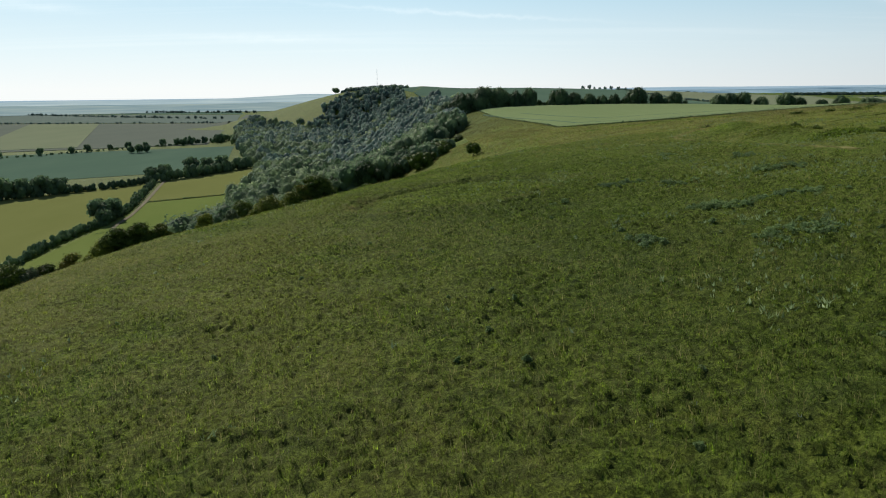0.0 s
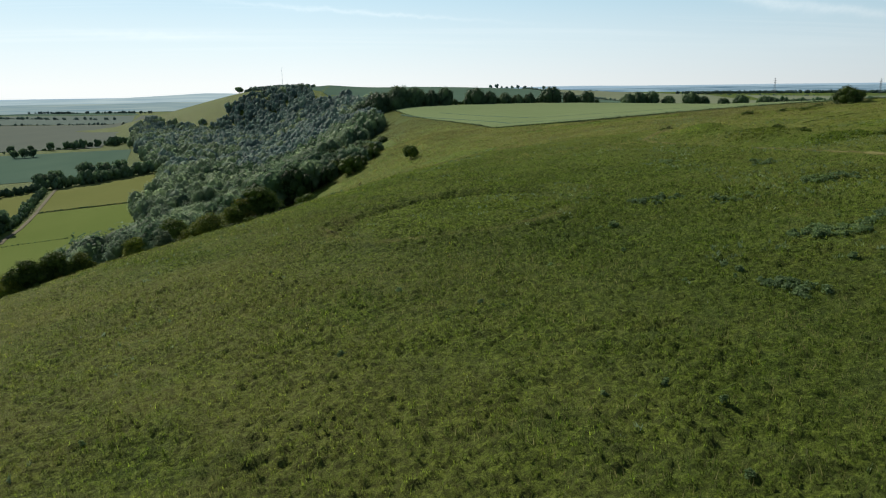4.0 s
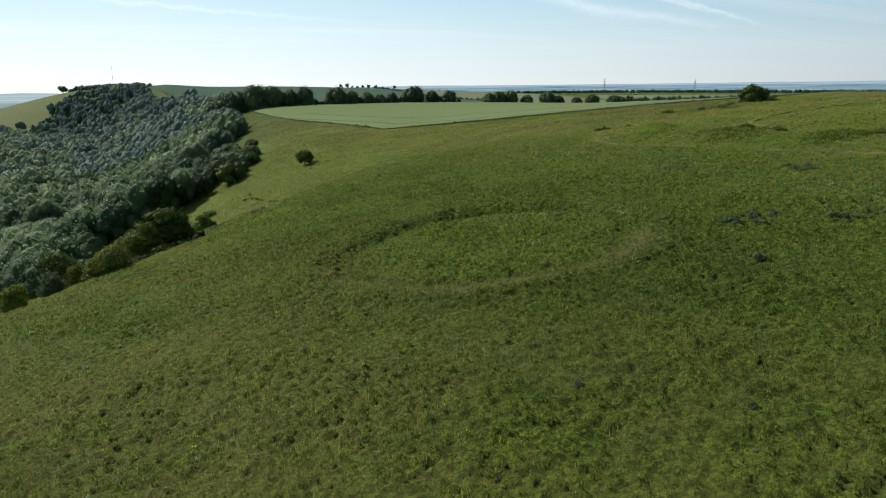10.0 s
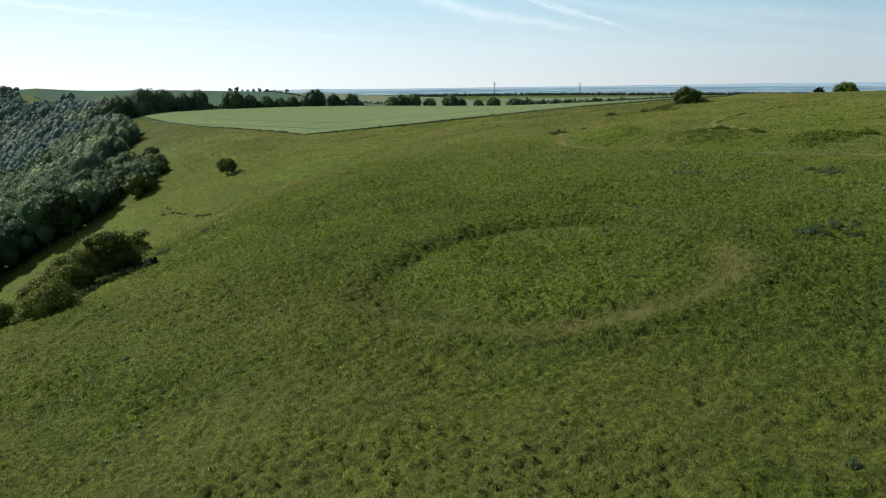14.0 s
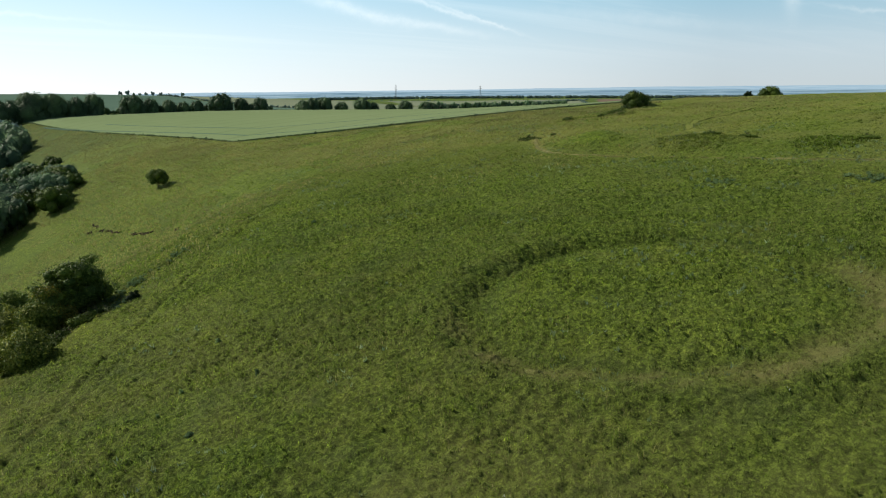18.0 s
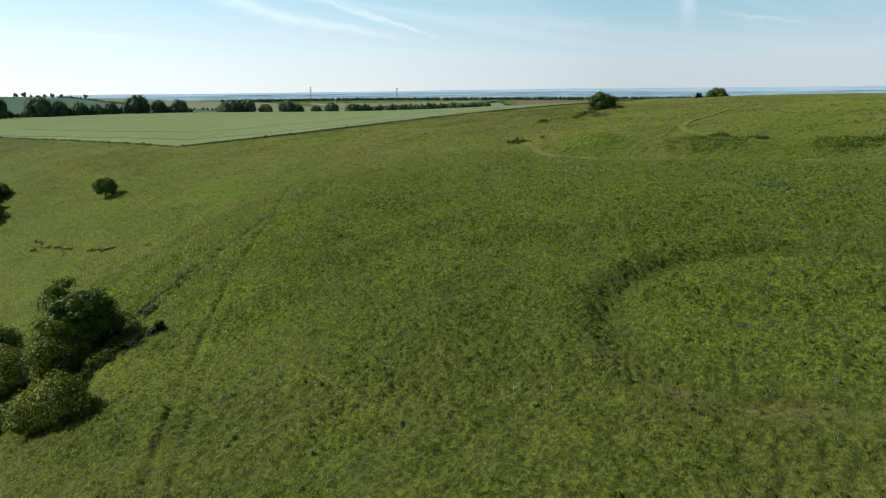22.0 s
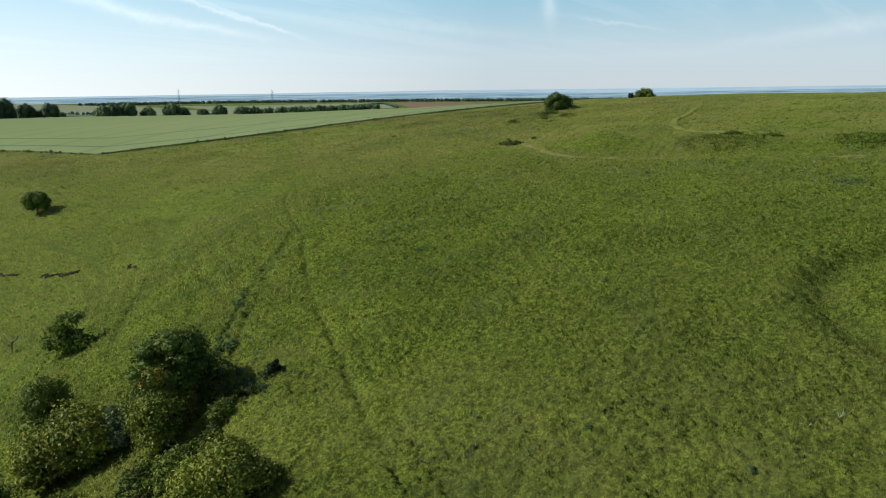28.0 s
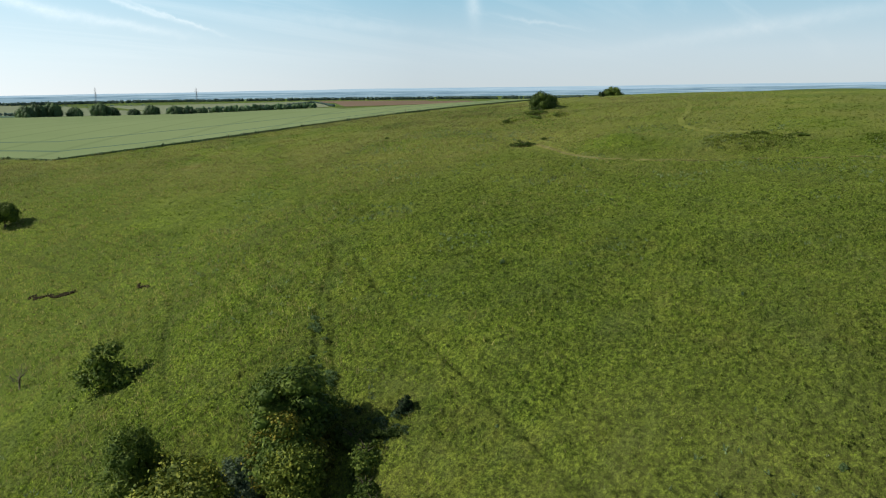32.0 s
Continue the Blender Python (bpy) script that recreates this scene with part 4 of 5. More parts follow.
# ---- the hanging wood on the scarp ----
WOOD = [tree_kind(20 + i, h, w, 0.4, 11, 2200, 0.30, m, 4, spread=0.50, sides=5, shrink=0.86, loose=0.35)
        for i, (h, w, m) in enumerate(((13, 13, MAT_OAK), (15, 12, MAT_ASH), (12, 11.5, MAT_WHITEBEAM), (11, 13, MAT_OAK), (12, 11, MAT_ASH), (12, 9, MAT_YEW), (10, 11, MAT_HAWTHORN)))]


def edge_at(y):
    return hermite(np.asarray(y, float), EDGE_Y, EDGE_X)


def wooded(x, y):
    """Where the wood stands: the scarp from its tip on, the lower slope before it, and the brow of the hill behind."""
    x, y = x + 14 * vnoise(x, y, 40, 95), y + 25 * vnoise(x, y, 60, 96) * np.clip((y - 900) / 200, 0, 1)
    e = edge_at(y)
    foot = np.interp(y, [300, 430, 570, 740, 990, 1500], [-112, -134, -150, -194, -285, -430])
    verge = np.minimum(np.minimum(e - 20, 4 + (y - 345) * 0.35), 4 + (y - 345) * 0.04)
    main = (y > 296) & (y < 1460) & (x < np.minimum(verge, 10)) & (x > foot) & (x > e - 0.55 * (1900 - y))
    low = (y > 195) & (y < 330) & (x < -62) & (x > -3 - 0.41 * (y - 3))
    brow = (y > 760) & (y < 1620) & (x < np.maximum(10 - (y - 760) * 0.17, -85)) & (x > np.where(y > 1300, e + 26 + 0.1 * (1600 - y), e - 70))
    main = main & ~((y > 1296 + 0.95 * np.maximum(-250 - x, 0)) & (x < e + 40)) & ~((y > 1230) & (x > -255) & (x < e + 26))
    return main | low | brow


def spread(rng, x0, x1, y0, y1, gap, keep):
    """Places on a jittered grid that keep() allows."""
    gx, gy = np.meshgrid(np.arange(x0, x1, gap), np.arange(y0, y1, gap))
    x = gx.ravel() + gap * 0.8 * (rng.random(gx.size) - 0.5)
    y = gy.ravel() + gap * 0.8 * (rng.random(gx.size) - 0.5)
    ok = keep(x, y)
    return x[ok], y[ok]


def wood_size(x, y):
    """Low scrub at the upper edge, grown trees further down the slope."""
    inside = min(float(edge_at(y)) - 20, 6.0) - x
    return min(1.0, 0.42 + max(0.0, inside) / 60) * (0.55 + 0.85 * rng.random())


rng = np.random.default_rng(77)
wx, wy = spread(rng, -170, 60, 190, 620, 9.5, wooded)
front = np.argsort(np.hypot(wx + 10, wy - 150))
for i in front[:290]:
    x, y = wx[i], wy[i]
    pale = 0.75 / (1 + math.exp((x + 75) / 14)) + 0.12
    k = WOOD[2 if rng.random() < pale * (0.7 + 0.6 * vnoise(np.array([x]), np.array([y]), 30, 91)[0]) else int(rng.choice((0, 1, 3, 4, 5), p=(0.36, 0.1, 0.32, 0.07, 0.15) if x > -65 else (0.3, 0.2, 0.28, 0.14, 0.08)))]
    hem = x > min(float(edge_at(y)) - 20, 6.0) - 24
    if hem:
        k = WOOD[(6, 3, 6, 5, 6)[i % 5]]
    plant(k, "tree", x, y, "leafy broadleaved tree in the hanging wood", "tree", "hanging wood", wood_size(x, y), 6.28 * rng.random(), z=float(land(x, y)) - (1.5 if hem else 0.0))


# pale whitebeams and ashes rising from below the shoulder of the scarp
for x, y, i, h in ((-78, 196, 2, 20), (-72, 186, 2, 17), (-66, 184, 4, 17), (-60, 180, 2, 14.5), (-54, 176, 1, 12.5), (-50, 167, 3, 9.5), (-70, 198, 3, 20), (-62, 194, 2, 18),
                   (-55, 188, 4, 15), (-84, 206, 2, 20), (-76, 208, 2, 21), (-48, 157, 3, 7), (-56, 160, 2, 8.5)):
    plant(WOOD[i], "tree", x, y, "pale leafy tree below the shoulder of the scarp", "tree", "scarp trees", h / (13, 15, 12, 11, 12)[i], 1.7 * x, z=float(land(x, y)))

# the close scrub that hems the wood along the open down
for i, (a, b) in enumerate(zip(range(14), (0.75, 0.85, 0.7, 0.9, 0.8, 0.72, 0.85, 0.78, 0.9, 0.7, 0.8, 0.75, 0.66, 0.5))):
    x = float(np.interp(a, (0, 3, 6, 9, 11, 13), (-36, -23, -12, -2, 4, 7.5)))
    y = float(np.interp(a, (0, 3, 6, 9, 11, 13), (304, 309, 319, 334, 346, 357)))
    plant(WOOD[6 if i % 4 else 3], "bush", x - 4.5, y + 2, "dense dark hawthorn scrub along the edge of the wood", "bush", "wood edge scrub", b, i * 1.3, 1.1, z=float(land(x - 4.5, y + 2)) - 1.6)


def low_crowns(seed, size, n=5, leaves=150, lobes=6):
    out = []
    for i in range(n):
        r = np.random.default_rng(seed + i)
        L = crown_lobes(r, 10, 9, -1.0, lobes, 1.0, 0.62)
        v1, f1 = cores(L, r, 0.92, 4, 7)
        v2, f2 = leaf_cloud(L, leaves, size, r, 0.9, 0.0, 0.25)
        out.append((np.concatenate([v1, v2]), np.concatenate([f1, f2 + len(v1)])))
    return out


def stuff_trees(name, protos, x, y, materials, label, category, lo=0.75, hi=1.3):
    z = land(x, y)
    low = np.where((y > 1280) & (x > edge_at(y)), 0.42, np.where(y > 1150, 0.7, 1.0))
    places = [(a, b, c, q * (lo + (hi - lo) * rng.random()), 6.28 * rng.random()) for a, b, c, q in zip(x, y, z, low)]
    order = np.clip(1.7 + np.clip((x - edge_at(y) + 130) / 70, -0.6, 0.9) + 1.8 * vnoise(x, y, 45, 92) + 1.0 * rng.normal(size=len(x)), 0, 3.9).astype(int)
    for i, m in enumerate(materials):
        mine = [p for p, o in zip(places, order) if o == i]
        if mine:
            tagged(new(name, scatter_mesh(name, protos, mine, m)), label, category, kind="stuff")


MID = low_crowns(40, 0.42, 5, 560, 7)
LOW = low_crowns(50, 0.62, 5, 130, 6)
rest = front[290:]
stuff_trees("woodland", MID, wx[rest], wy[rest], (MAT_WHITEBEAM, MAT_ASH, MAT_OAK, MAT_OAK), "dense broadleaved wood covering the scarp", "wood", 0.95, 1.75)
fx, fy = spread(rng, -480, 60, 620, 1660, 11.5, wooded)
stuff_trees("woodland", LOW, fx, fy, (MAT_WHITEBEAM, MAT_HAZED_LEAF, MAT_HAZED_OAK, MAT_HAZED_OAK), "dense broadleaved wood covering the scarp", "wood", 1.05, 1.9)

# ---- hedges, belts and single trees of the vale ----
CLIP = low_crowns(60, 0.6, 4, 36, 4)
HEDGE_TREE = tree_kind(30, 10, 9, 0.8, 9, 700, 0.7, MAT_OAK, 4, spread=0.46, sides=5)


def hedge(name, pts, gap, scale, material, label, category="hedge", jitter=0.4, wide=0.0):
    """Bushes grown together along a line."""
    pts = np.array(pts, float)
    places = []
    for a, b in zip(pts[:-1], pts[1:]):
        n = max(1, int(np.hypot(*(b - a)) / gap))
        for i in range(n):
            q = a + (b - a) * (i + rng.random()) / n + rng.normal(size=2) * wide
            s = scale * (1 - jitter + 2 * jitter * rng.random())
            places.append((q[0], q[1], float(land(q[0], q[1])), s, 6.28 * rng.random()))
    return tagged(new(name, scatter_mesh(name, CLIP, places, material)), label, category, kind="stuff" if category in ("trees", "weeds") else "")


hedge("hedge", [(-197, 285), (-200.5, 316), (-206, 353), (-208, 392), (-206.5, 417), (-210, 449), (-214, 470), (-228, 517), (-251, 603)], 2.0, 0.40, MAT_OAK, "thick dark hedge beside a farm track", wide=0.7)
hedge("tree_belt", [(-370, 476), (-340, 508), (-303, 548)], 2.6, 0.95, MAT_OAK, "dark belt of tall trees at the end of the ley", "trees", 0.4, 3.5)
hedge("hedge", [(-303, 548), (-275, 578), (-258, 614)], 2.2, 0.5, MAT_OAK, "thick dark hedge at the end of the ley", wide=1.2)
hedge("tree_belt", [(-264, 622), (-247, 632), (-233, 662), (-204, 730)], 2.6, 0.9, MAT_OAK, "dark belt of trees between the vale fields", "trees", 0.4, 3.0)
hedge("hedge", [(-560, 830), (-510, 870), (-459, 947), (-394, 1029), (-388, 1100)], 5.0, 0.28, MAT_OAK, "clipped field hedge across the vale")
hedge("tree_belt", [(-394, 1035), (-350, 1090), (-330, 1180)], 5.0, 0.95, MAT_OAK, "short belt of trees across the vale", "trees", 0.4, 5.0)
hedge("tree_belt", [(-1500, 2420), (-1100, 2180), (-776, 2012), (-600, 1960)], 6.0, 0.5, MAT_HAZED_OAK, "far hedgerow trees across the vale", "trees", 0.5, 6.0)
hedge("tree_belt", [(-1900, 2500), (-1300, 2560), (-900, 2480), (-640, 2440)], 5.0, 0.6, MAT_HAZED_OAK, "far grey-green hedgerow trees in the vale", "trees", 0.5, 8.0)
hedge("tree_belt", [(-1700, 1790), (-1000, 1715), (-500, 1700)], 5.0, 0.35, MAT_HAZED_OAK, "far grey-green hedge with trees in the vale", "trees", 0.6, 3.0)
hedge("hedge", [(-216, 501), (-202, 513.5), (-177, 532), (-154, 549)], 1.1, 0.10, MAT_OAK, "low hedge between pasture and hay meadow")
hedge("hedge", [(-199, 388), (-187, 400), (-172, 411), (-150, 424)], 1.1, 0.07, MAT_OAK, "low hedge across the pasture")
for x, y, s in ((-212, 425, 1.5), (-209, 435, 1.35), (-214, 447, 1.2), (-206, 418, 1.0), (-304, 551, 1.3), (-312, 541, 1.6), (-322, 529, 1.5), (-331, 520, 1.7), (-343, 506, 1.6), (-354, 494, 1.5), (-262, 626, 1.3), (-254, 634, 1.45),
                (-402, 905, 1.0), (-394, 912, 1.15), (-386, 917, 1.0), (-540, 852, 0.9), (-505, 880, 1.0), (-482, 912, 0.9), (-470, 930, 1.05), (-452, 955, 0.8),
                (-436, 975, 1.0), (-420, 995, 0.85), (-404, 1015, 1.1), (-222, 700, 1.6), (-232, 690, 1.5), (-243, 676, 1.7)):
    plant(HEDGE_TREE, "tree", x, y, "dark round-headed hedgerow tree in the vale", "tree", "vale trees", s, x, z=float(land(x, y)))

# far woods and hedgerows on the high ground beyond the wheat
hedge("tree_belt", [(430, 735), (560, 770), (680, 800), (752, 812)], 3.2, 0.6, MAT_OAK, "hedgerow bushes behind the wheat", "trees", 0.4, 3.0)
hedge("tree_belt", [(330, 1720), (420, 1730), (470, 1735)], 9.0, 0.7, MAT_HAZED_OAK, "far trees on the skyline", "trees", 0.6, 4.0)
hedge("tree_belt", [(640, 1900), (1000, 1980), (1330, 1930)], 4.5, 0.55, MAT_HAZED_OAK, "far hedgerow trees on high ground", "trees", 0.5, 8.0)
hedge("tree_belt", [(1500, 3100), (1900, 3050), (2182, 2997), (2422, 2614), (2625, 2367), (2717, 1928), (2850, 1400), (2900, 900)], 3.0, 1.2, MAT_HAZED_OAK, "long dark belt of far woodland", "trees", 0.2, 26.0)
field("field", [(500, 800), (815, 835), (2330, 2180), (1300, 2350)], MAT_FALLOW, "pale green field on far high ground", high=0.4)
field("field", [(830, 815), (1100, 700), (2450, 1650), (2360, 2140)], MAT_PLOUGH, "bare brown field on far high ground", high=0.3)
hedge("hedge", [(820, 830), (1200, 1190), (1700, 1640), (2340, 2170)], 4.0, 0.3, MAT_HAZED_OAK, "far hedge between pale and brown fields", "hedge", 0.4, 0.5)
hedge("hedge", [(560, 900), (900, 1000), (1150, 1150)], 4.0, 0.3, MAT_HAZED_OAK, "far hedge across pale fields", "hedge", 0.5, 0.5)
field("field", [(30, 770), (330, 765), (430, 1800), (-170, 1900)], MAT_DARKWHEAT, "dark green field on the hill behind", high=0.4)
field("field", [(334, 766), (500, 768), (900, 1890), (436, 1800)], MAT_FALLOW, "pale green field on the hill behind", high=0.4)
hedge("hedge", [(96, 742), (180, 742), (252, 740)], 4.0, 0.5, MAT_BEECH, "dark hedge under a row of beeches", "hedge", 0.4, 1.0)
hedge("hedge", [(332, 775), (380, 1200), (432, 1790)], 7.0, 0.3, MAT_HAZED_OAK, "far hedge between two fields", "hedge", 0.4, 0.5)


def strip(name, pts, width, material, label, high=0.06, category="track", base=land):
    """A ribbon laid along the ground."""
    pts = np.array(pts, float)
    fine = []
    for a, b in zip(pts[:-1], pts[1:]):
        n = max(2, int(np.hypot(*(b - a)) / 1.5))
        fine += [a + (b - a) * i / n for i in range(n)]
    fine = np.array(fine + [pts[-1]])
    d = np.gradient(fine, axis=0)
    d /= np.linalg.norm(d, axis=1)[:, None]
    side = np.column_stack([-d[:, 1], d[:, 0]]) * width / 2
    p = np.concatenate([fine + side, fine - side])
    v = np.column_stack([p, base(p[:, 0], p[:, 1]) + high])
    n = len(fine)
    v = np.concatenate([v, v - (0, 0, 0.5)])
    f = []
    for i in range(n - 1):
        f += [(i, i + n, i + n + 1, i + 1), (i + 2 * n, i, i + 1, i + 1 + 2 * n), (i + n, i + 3 * n, i + 3 * n + 1, i + n + 1)]
    return tagged(new(name, mesh_from(name, v, np.array(f), material)), label, category, kind="structure")


strip("road", [(-195, 404), (-198, 415), (-202.7, 445), (-208.5, 470), (-216, 500), (-231, 555), (-250, 625)], 2.4, MAT_CHALK, "pale chalk farm track beside a hedge", 0.5)
strip("tramline", [(36, 640), (62, 330), (80, 314), (140, 276), (196, 240)], 1.4, MAT_DARKWHEAT, "dark wheel line through green wheat", 0.52)
strip("tramline", [(60, 560), (78, 356), (110, 330), (210, 268), (300, 330)], 1.4, MAT_DARKWHEAT, "dark wheel line through green wheat", 0.52)
strip("path", CURL[:9], 1.3, MAT_MOWN, "mown yellow-green path curling over the brow", 0.13, "path", ground_z)
strip("path", BROW_PATH, 0.6, MAT_TRODDEN, "thin trodden pale path below old spoil heaps", 0.11, "path", ground_z)
hedge("weed_margin", [(36, 716), (44, 520), (51.5, 316.5), (120, 272.5), (160, 247)], 2.0, 0.07, MAT_HERB, "uncut weedy margin round the wheat", "weeds", 0.5, 0.2)


# ---- fence along the wheat ----
def build_fence():
    a, b = np.array((92.0, 290.0)), np.array((190.0, 228.0))
    fence = empty("fence", pose(92, 290, at(92, 290)), "post and wire fence along the wheat", "fence")
    rng = np.random.default_rng(5)
    me = mesh_from("post", *tube([(0, 0, -0.4), (0, 0, 0.6), (0, 0, 1.15)], [0.06, 0.055, 0.05], 6), MAT_POST)
    n = 26
    tops = []
    for i in range(n):
        q = a + (b - a) * i / (n - 1)
        z = at(*q)
        post = link_part("post", me, fence)
        post.location = (q[0] - 92, q[1] - 290, z - fence.location.z)
        post.rotation_euler = (rng.normal(scale=0.04), rng.normal(scale=0.04), 0)
        tops.append((q[0] - 92, q[1] - 290, z - fence.location.z))
    for h in (0.45, 0.8, 1.05):
        v, f = tube([(x, y, z + h) for x, y, z in tops], [0.006] * n, 4)
        link_part("wire", mesh_from("wire", v, f, MAT_STEEL), fence)


build_fence()


# ---- pylons and mast ----
def lattice_tower(name, x, y, z, high, foot, arms, label, thick=1.0):
    ob = empty(name, pose(x, y, z), label, "tower")
    waist = high * 0.62
    for sx, sy in ((1, 1), (1, -1), (-1, -1), (-1, 1)):
        v, f = tube([(sx * foot, sy * foot, -1), (sx * foot * 0.35, sy * foot * 0.35, waist), (sx * 0.2, sy * 0.2, high)], [0.35 * thick, 0.28 * thick, 0.2 * thick], 4)
        link_part("leg", mesh_from("leg", v, f, MAT_STEEL), ob)
    braces = []
    for i in range(7):
        z0, z1 = high * i / 8, high * (i + 1) / 8
        w0, w1 = foot * (1 - 0.95 * z0 / high), foot * (1 - 0.95 * z1 / high)
        for sy in (1, -1):
            braces.append(tube([(-w0, sy * w0, z0), (w1, sy * w1, z1)], [0.16 * thick, 0.16 * thick], 4))
            braces.append(tube([(w0, sy * w0, z0), (-w1, sy * w1, z1)], [0.16 * thick, 0.16 * thick], 4))
    v, f = join_tubes(braces)
    link_part("bracing", mesh_from("bracing", v, f, MAT_STEEL), ob)
    for k, reach in arms:
        v, f = join_tubes([tube([(-reach, 0, high * k), (0, 0, high * k + 1.2), (reach, 0, high * k)], [0.2, 0.35, 0.2], 4), tube([(-reach, 0, high * k), (reach, 0, high * k)], [0.2, 0.2], 4)])
        link_part("crossarm", mesh_from("crossarm", v, f, MAT_STEEL), ob)
    return ob


ARMS = ((0.66, 8), (0.79, 10), (0.92, 7))
lattice_tower("pylon", 1899, 3016, float(land(1899, 3016)), 70, 5, ARMS, "grey steel power pylon on far high ground")
lattice_tower("pylon", 1990, 2482, float(land(1990, 2482)), 61, 5, ARMS, "grey steel power pylon on far high ground")
lattice_tower("radio_mast", -150, 1640, float(land(-150, 1640)), 44, 0.7, (), "thin radio mast on the wooded hill", 0.3)
plant(HEDGE_TREE, "tree", -217, 1450, "round tree on the crest of the bare hill", "tree", scale=1.2, wide=1.4)


# ---- brambles, bare scars and a dead thorn ----
BRAMBLE = bush_kind(16, 1.1, 5.0, 2.6, 16, 2600, 0.11, MAT_HAWTHORN)
# last nine, beside the scarp bushes: dark patches standing in for their shade
for x, y, k, q in ((67.5, 180.5, 1.3, 1.9), (72, 178, 0.5, 0.4), (99, 199, 1.0, 0.3), (105, 193, 0.8, 0.5), (121, 201.5, 1.0, 0.4), (127, 196, 0.7, 1.0), (110, 190, 0.8, 0.2), (119, 198, 1.2, 0.9), (112, 196.5, 1.0, 0.7), (141, 205, 0.9, 0.3), (77, 220.5, 0.4, 0.2), (69, 131, 0.7, 1.5), (68, 137, 0.6, 1.7), (70, 113, 0.7, 1.4), (-27.3, 152.4, 1.0, 1.2), (-28.9, 150.2, 0.9, 0.4), (-26.6, 150.2, 0.6, 2.0), (-31.2, 148.6, 0.8, 1.0), (-34.2, 148.6, 1.1, 0.4), (-36.6, 150.2, 1.1, 0.7), (-32.6, 147.0, 0.8, 1.6), (-38.4, 147.4, 1.2, 0.9), (-36.0, 146.2, 0.9, 2.2)):
    plant(BRAMBLE, "bramble_shade_patch", x, y, "low dark bramble patch, some standing in for bush shade", "bramble", "bramble patches", k, q)


def build_scars():
    for pts, w in (([(-7.6, 263), (-6.8, 259), (-7.2, 256)], 0.8), ([(-7.4, 253), (-6.4, 249.5), (-5.6, 245), (-5.2, 241)], 0.7),
                   ([(-4.4, 234.5), (-3.6, 231.5), (-3.0, 228.5), (-1.8, 225)], 0.9), ([(-9.5, 258), (-9.0, 254)], 0.6), ([(-1.0, 212.5), (-1.3, 210.0), (-1.7, 207.6)], 0.6)):
        wob = np.random.default_rng(len(pts))
        pts = [(x + 0.25 * wob.normal(), y + 0.2 * wob.normal()) for a, b in zip(pts[:-1], pts[1:]) for x, y in (np.array(a) + (np.array(b) - a) * k / 4 for k in range(4))]
        ob = strip("soil_scar", pts, w * 0.6, MAT_SOIL, "dark bare soil scar where turf has slipped", 0.16, "scar", ground_z)


build_scars()


def build_dead_thorn(x, y):
    ob = empty("dead_tree", pose(x, y, at(x, y)), "small leafless grey hawthorn on the slope", "tree")
    r = np.random.default_rng(8)
    trunk = [(0, 0, -0.3), (0.1, 0.05, 0.8), (0.25, 0.0, 1.5)]
    link_part("trunk", mesh_from("trunk", *tube(trunk, [0.14, 0.11, 0.08], 6), MAT_DEADWOOD, True), ob)
    for i in range(9):
        a, up = 6.283 * i / 9 + r.random(), 0.8 + 0.8 * r.random()
        reach = 0.8 + 0.7 * r.random()
        p0 = np.array((0.12, 0.03, up))
        p1 = p0 + (reach * 0.5 * math.cos(a), reach * 0.5 * math.sin(a), 0.45)
        p2 = p0 + (reach * math.cos(a + 0.3), reach * math.sin(a + 0.3), 0.7 + 0.5 * r.random())
        twigs = [tube([p0, p1, p2], [0.06, 0.04, 0.015], 5)]
        for j in range(4):
            q = p1 + (p2 - p1) * (j + 1) / 4
            twigs.append(tube([q, q + r.normal(scale=0.28, size=3) + (0, 0, 0.2)], [0.02, 0.006], 4))
        v, f = join_tubes(twigs)
        link_part("branch", mesh_from("branch", v, f, MAT_DEADWOOD, True), ob)


build_dead_thorn(-20.6, 209.5)

# ---- thistles and ragwort standing in the turf ----
def weed_kind(seed, width, height, leaves):
    r = np.random.default_rng(seed)
    L = bush_lobes(r, height, width, width, 8)
    return foliage_mesh("thistle", L, leaves, 0.07, r, MAT_THISTLE, 0.34, 3, 5, 0.9, 0.4)


WEEDS = [weed_kind(90, 0.8, 0.55, 420), weed_kind(91, 1.0, 0.6, 520), weed_kind(92, 0.6, 0.6, 320)]
WEED_SPOTS = [(2.4, 35.6), (3.8, 30.5), (0.6, 32.1), (10.8, 27.4), (8.6, 21.5), (4.3, 40.8), (-18.7, 83), (-11.6, 55.1), (-24.6, 50), (19.1, 28.9), (4.7, 67.6), (-13.1, 37.3),
              (-1, 59.2), (15, 60.1), (14.2, 57.3), (23.7, 65.4), (11.2, 58.2), (3, 43.6), (0.3, 43.8), (21.5, 84.8), (-4.8, 58.1), (-2.1, 61), (10.5, 67.2), (-28.9, 115.5), (-13.4, 99.2),
              (-7.3, 67.3), (-31.2, 113.1), (-30.6, 108.6), (27.9, 124), (-24.5, 112.6), (-24.5, 142.3), (0.9, 153.9), (-2.8, 130), (-23.9, 122), (27.3, 61.3), (26.2, 51.8), (24.9, 46), (15.1, 58.3),
              (27.7, 64.7), (25.6, 62.1)]
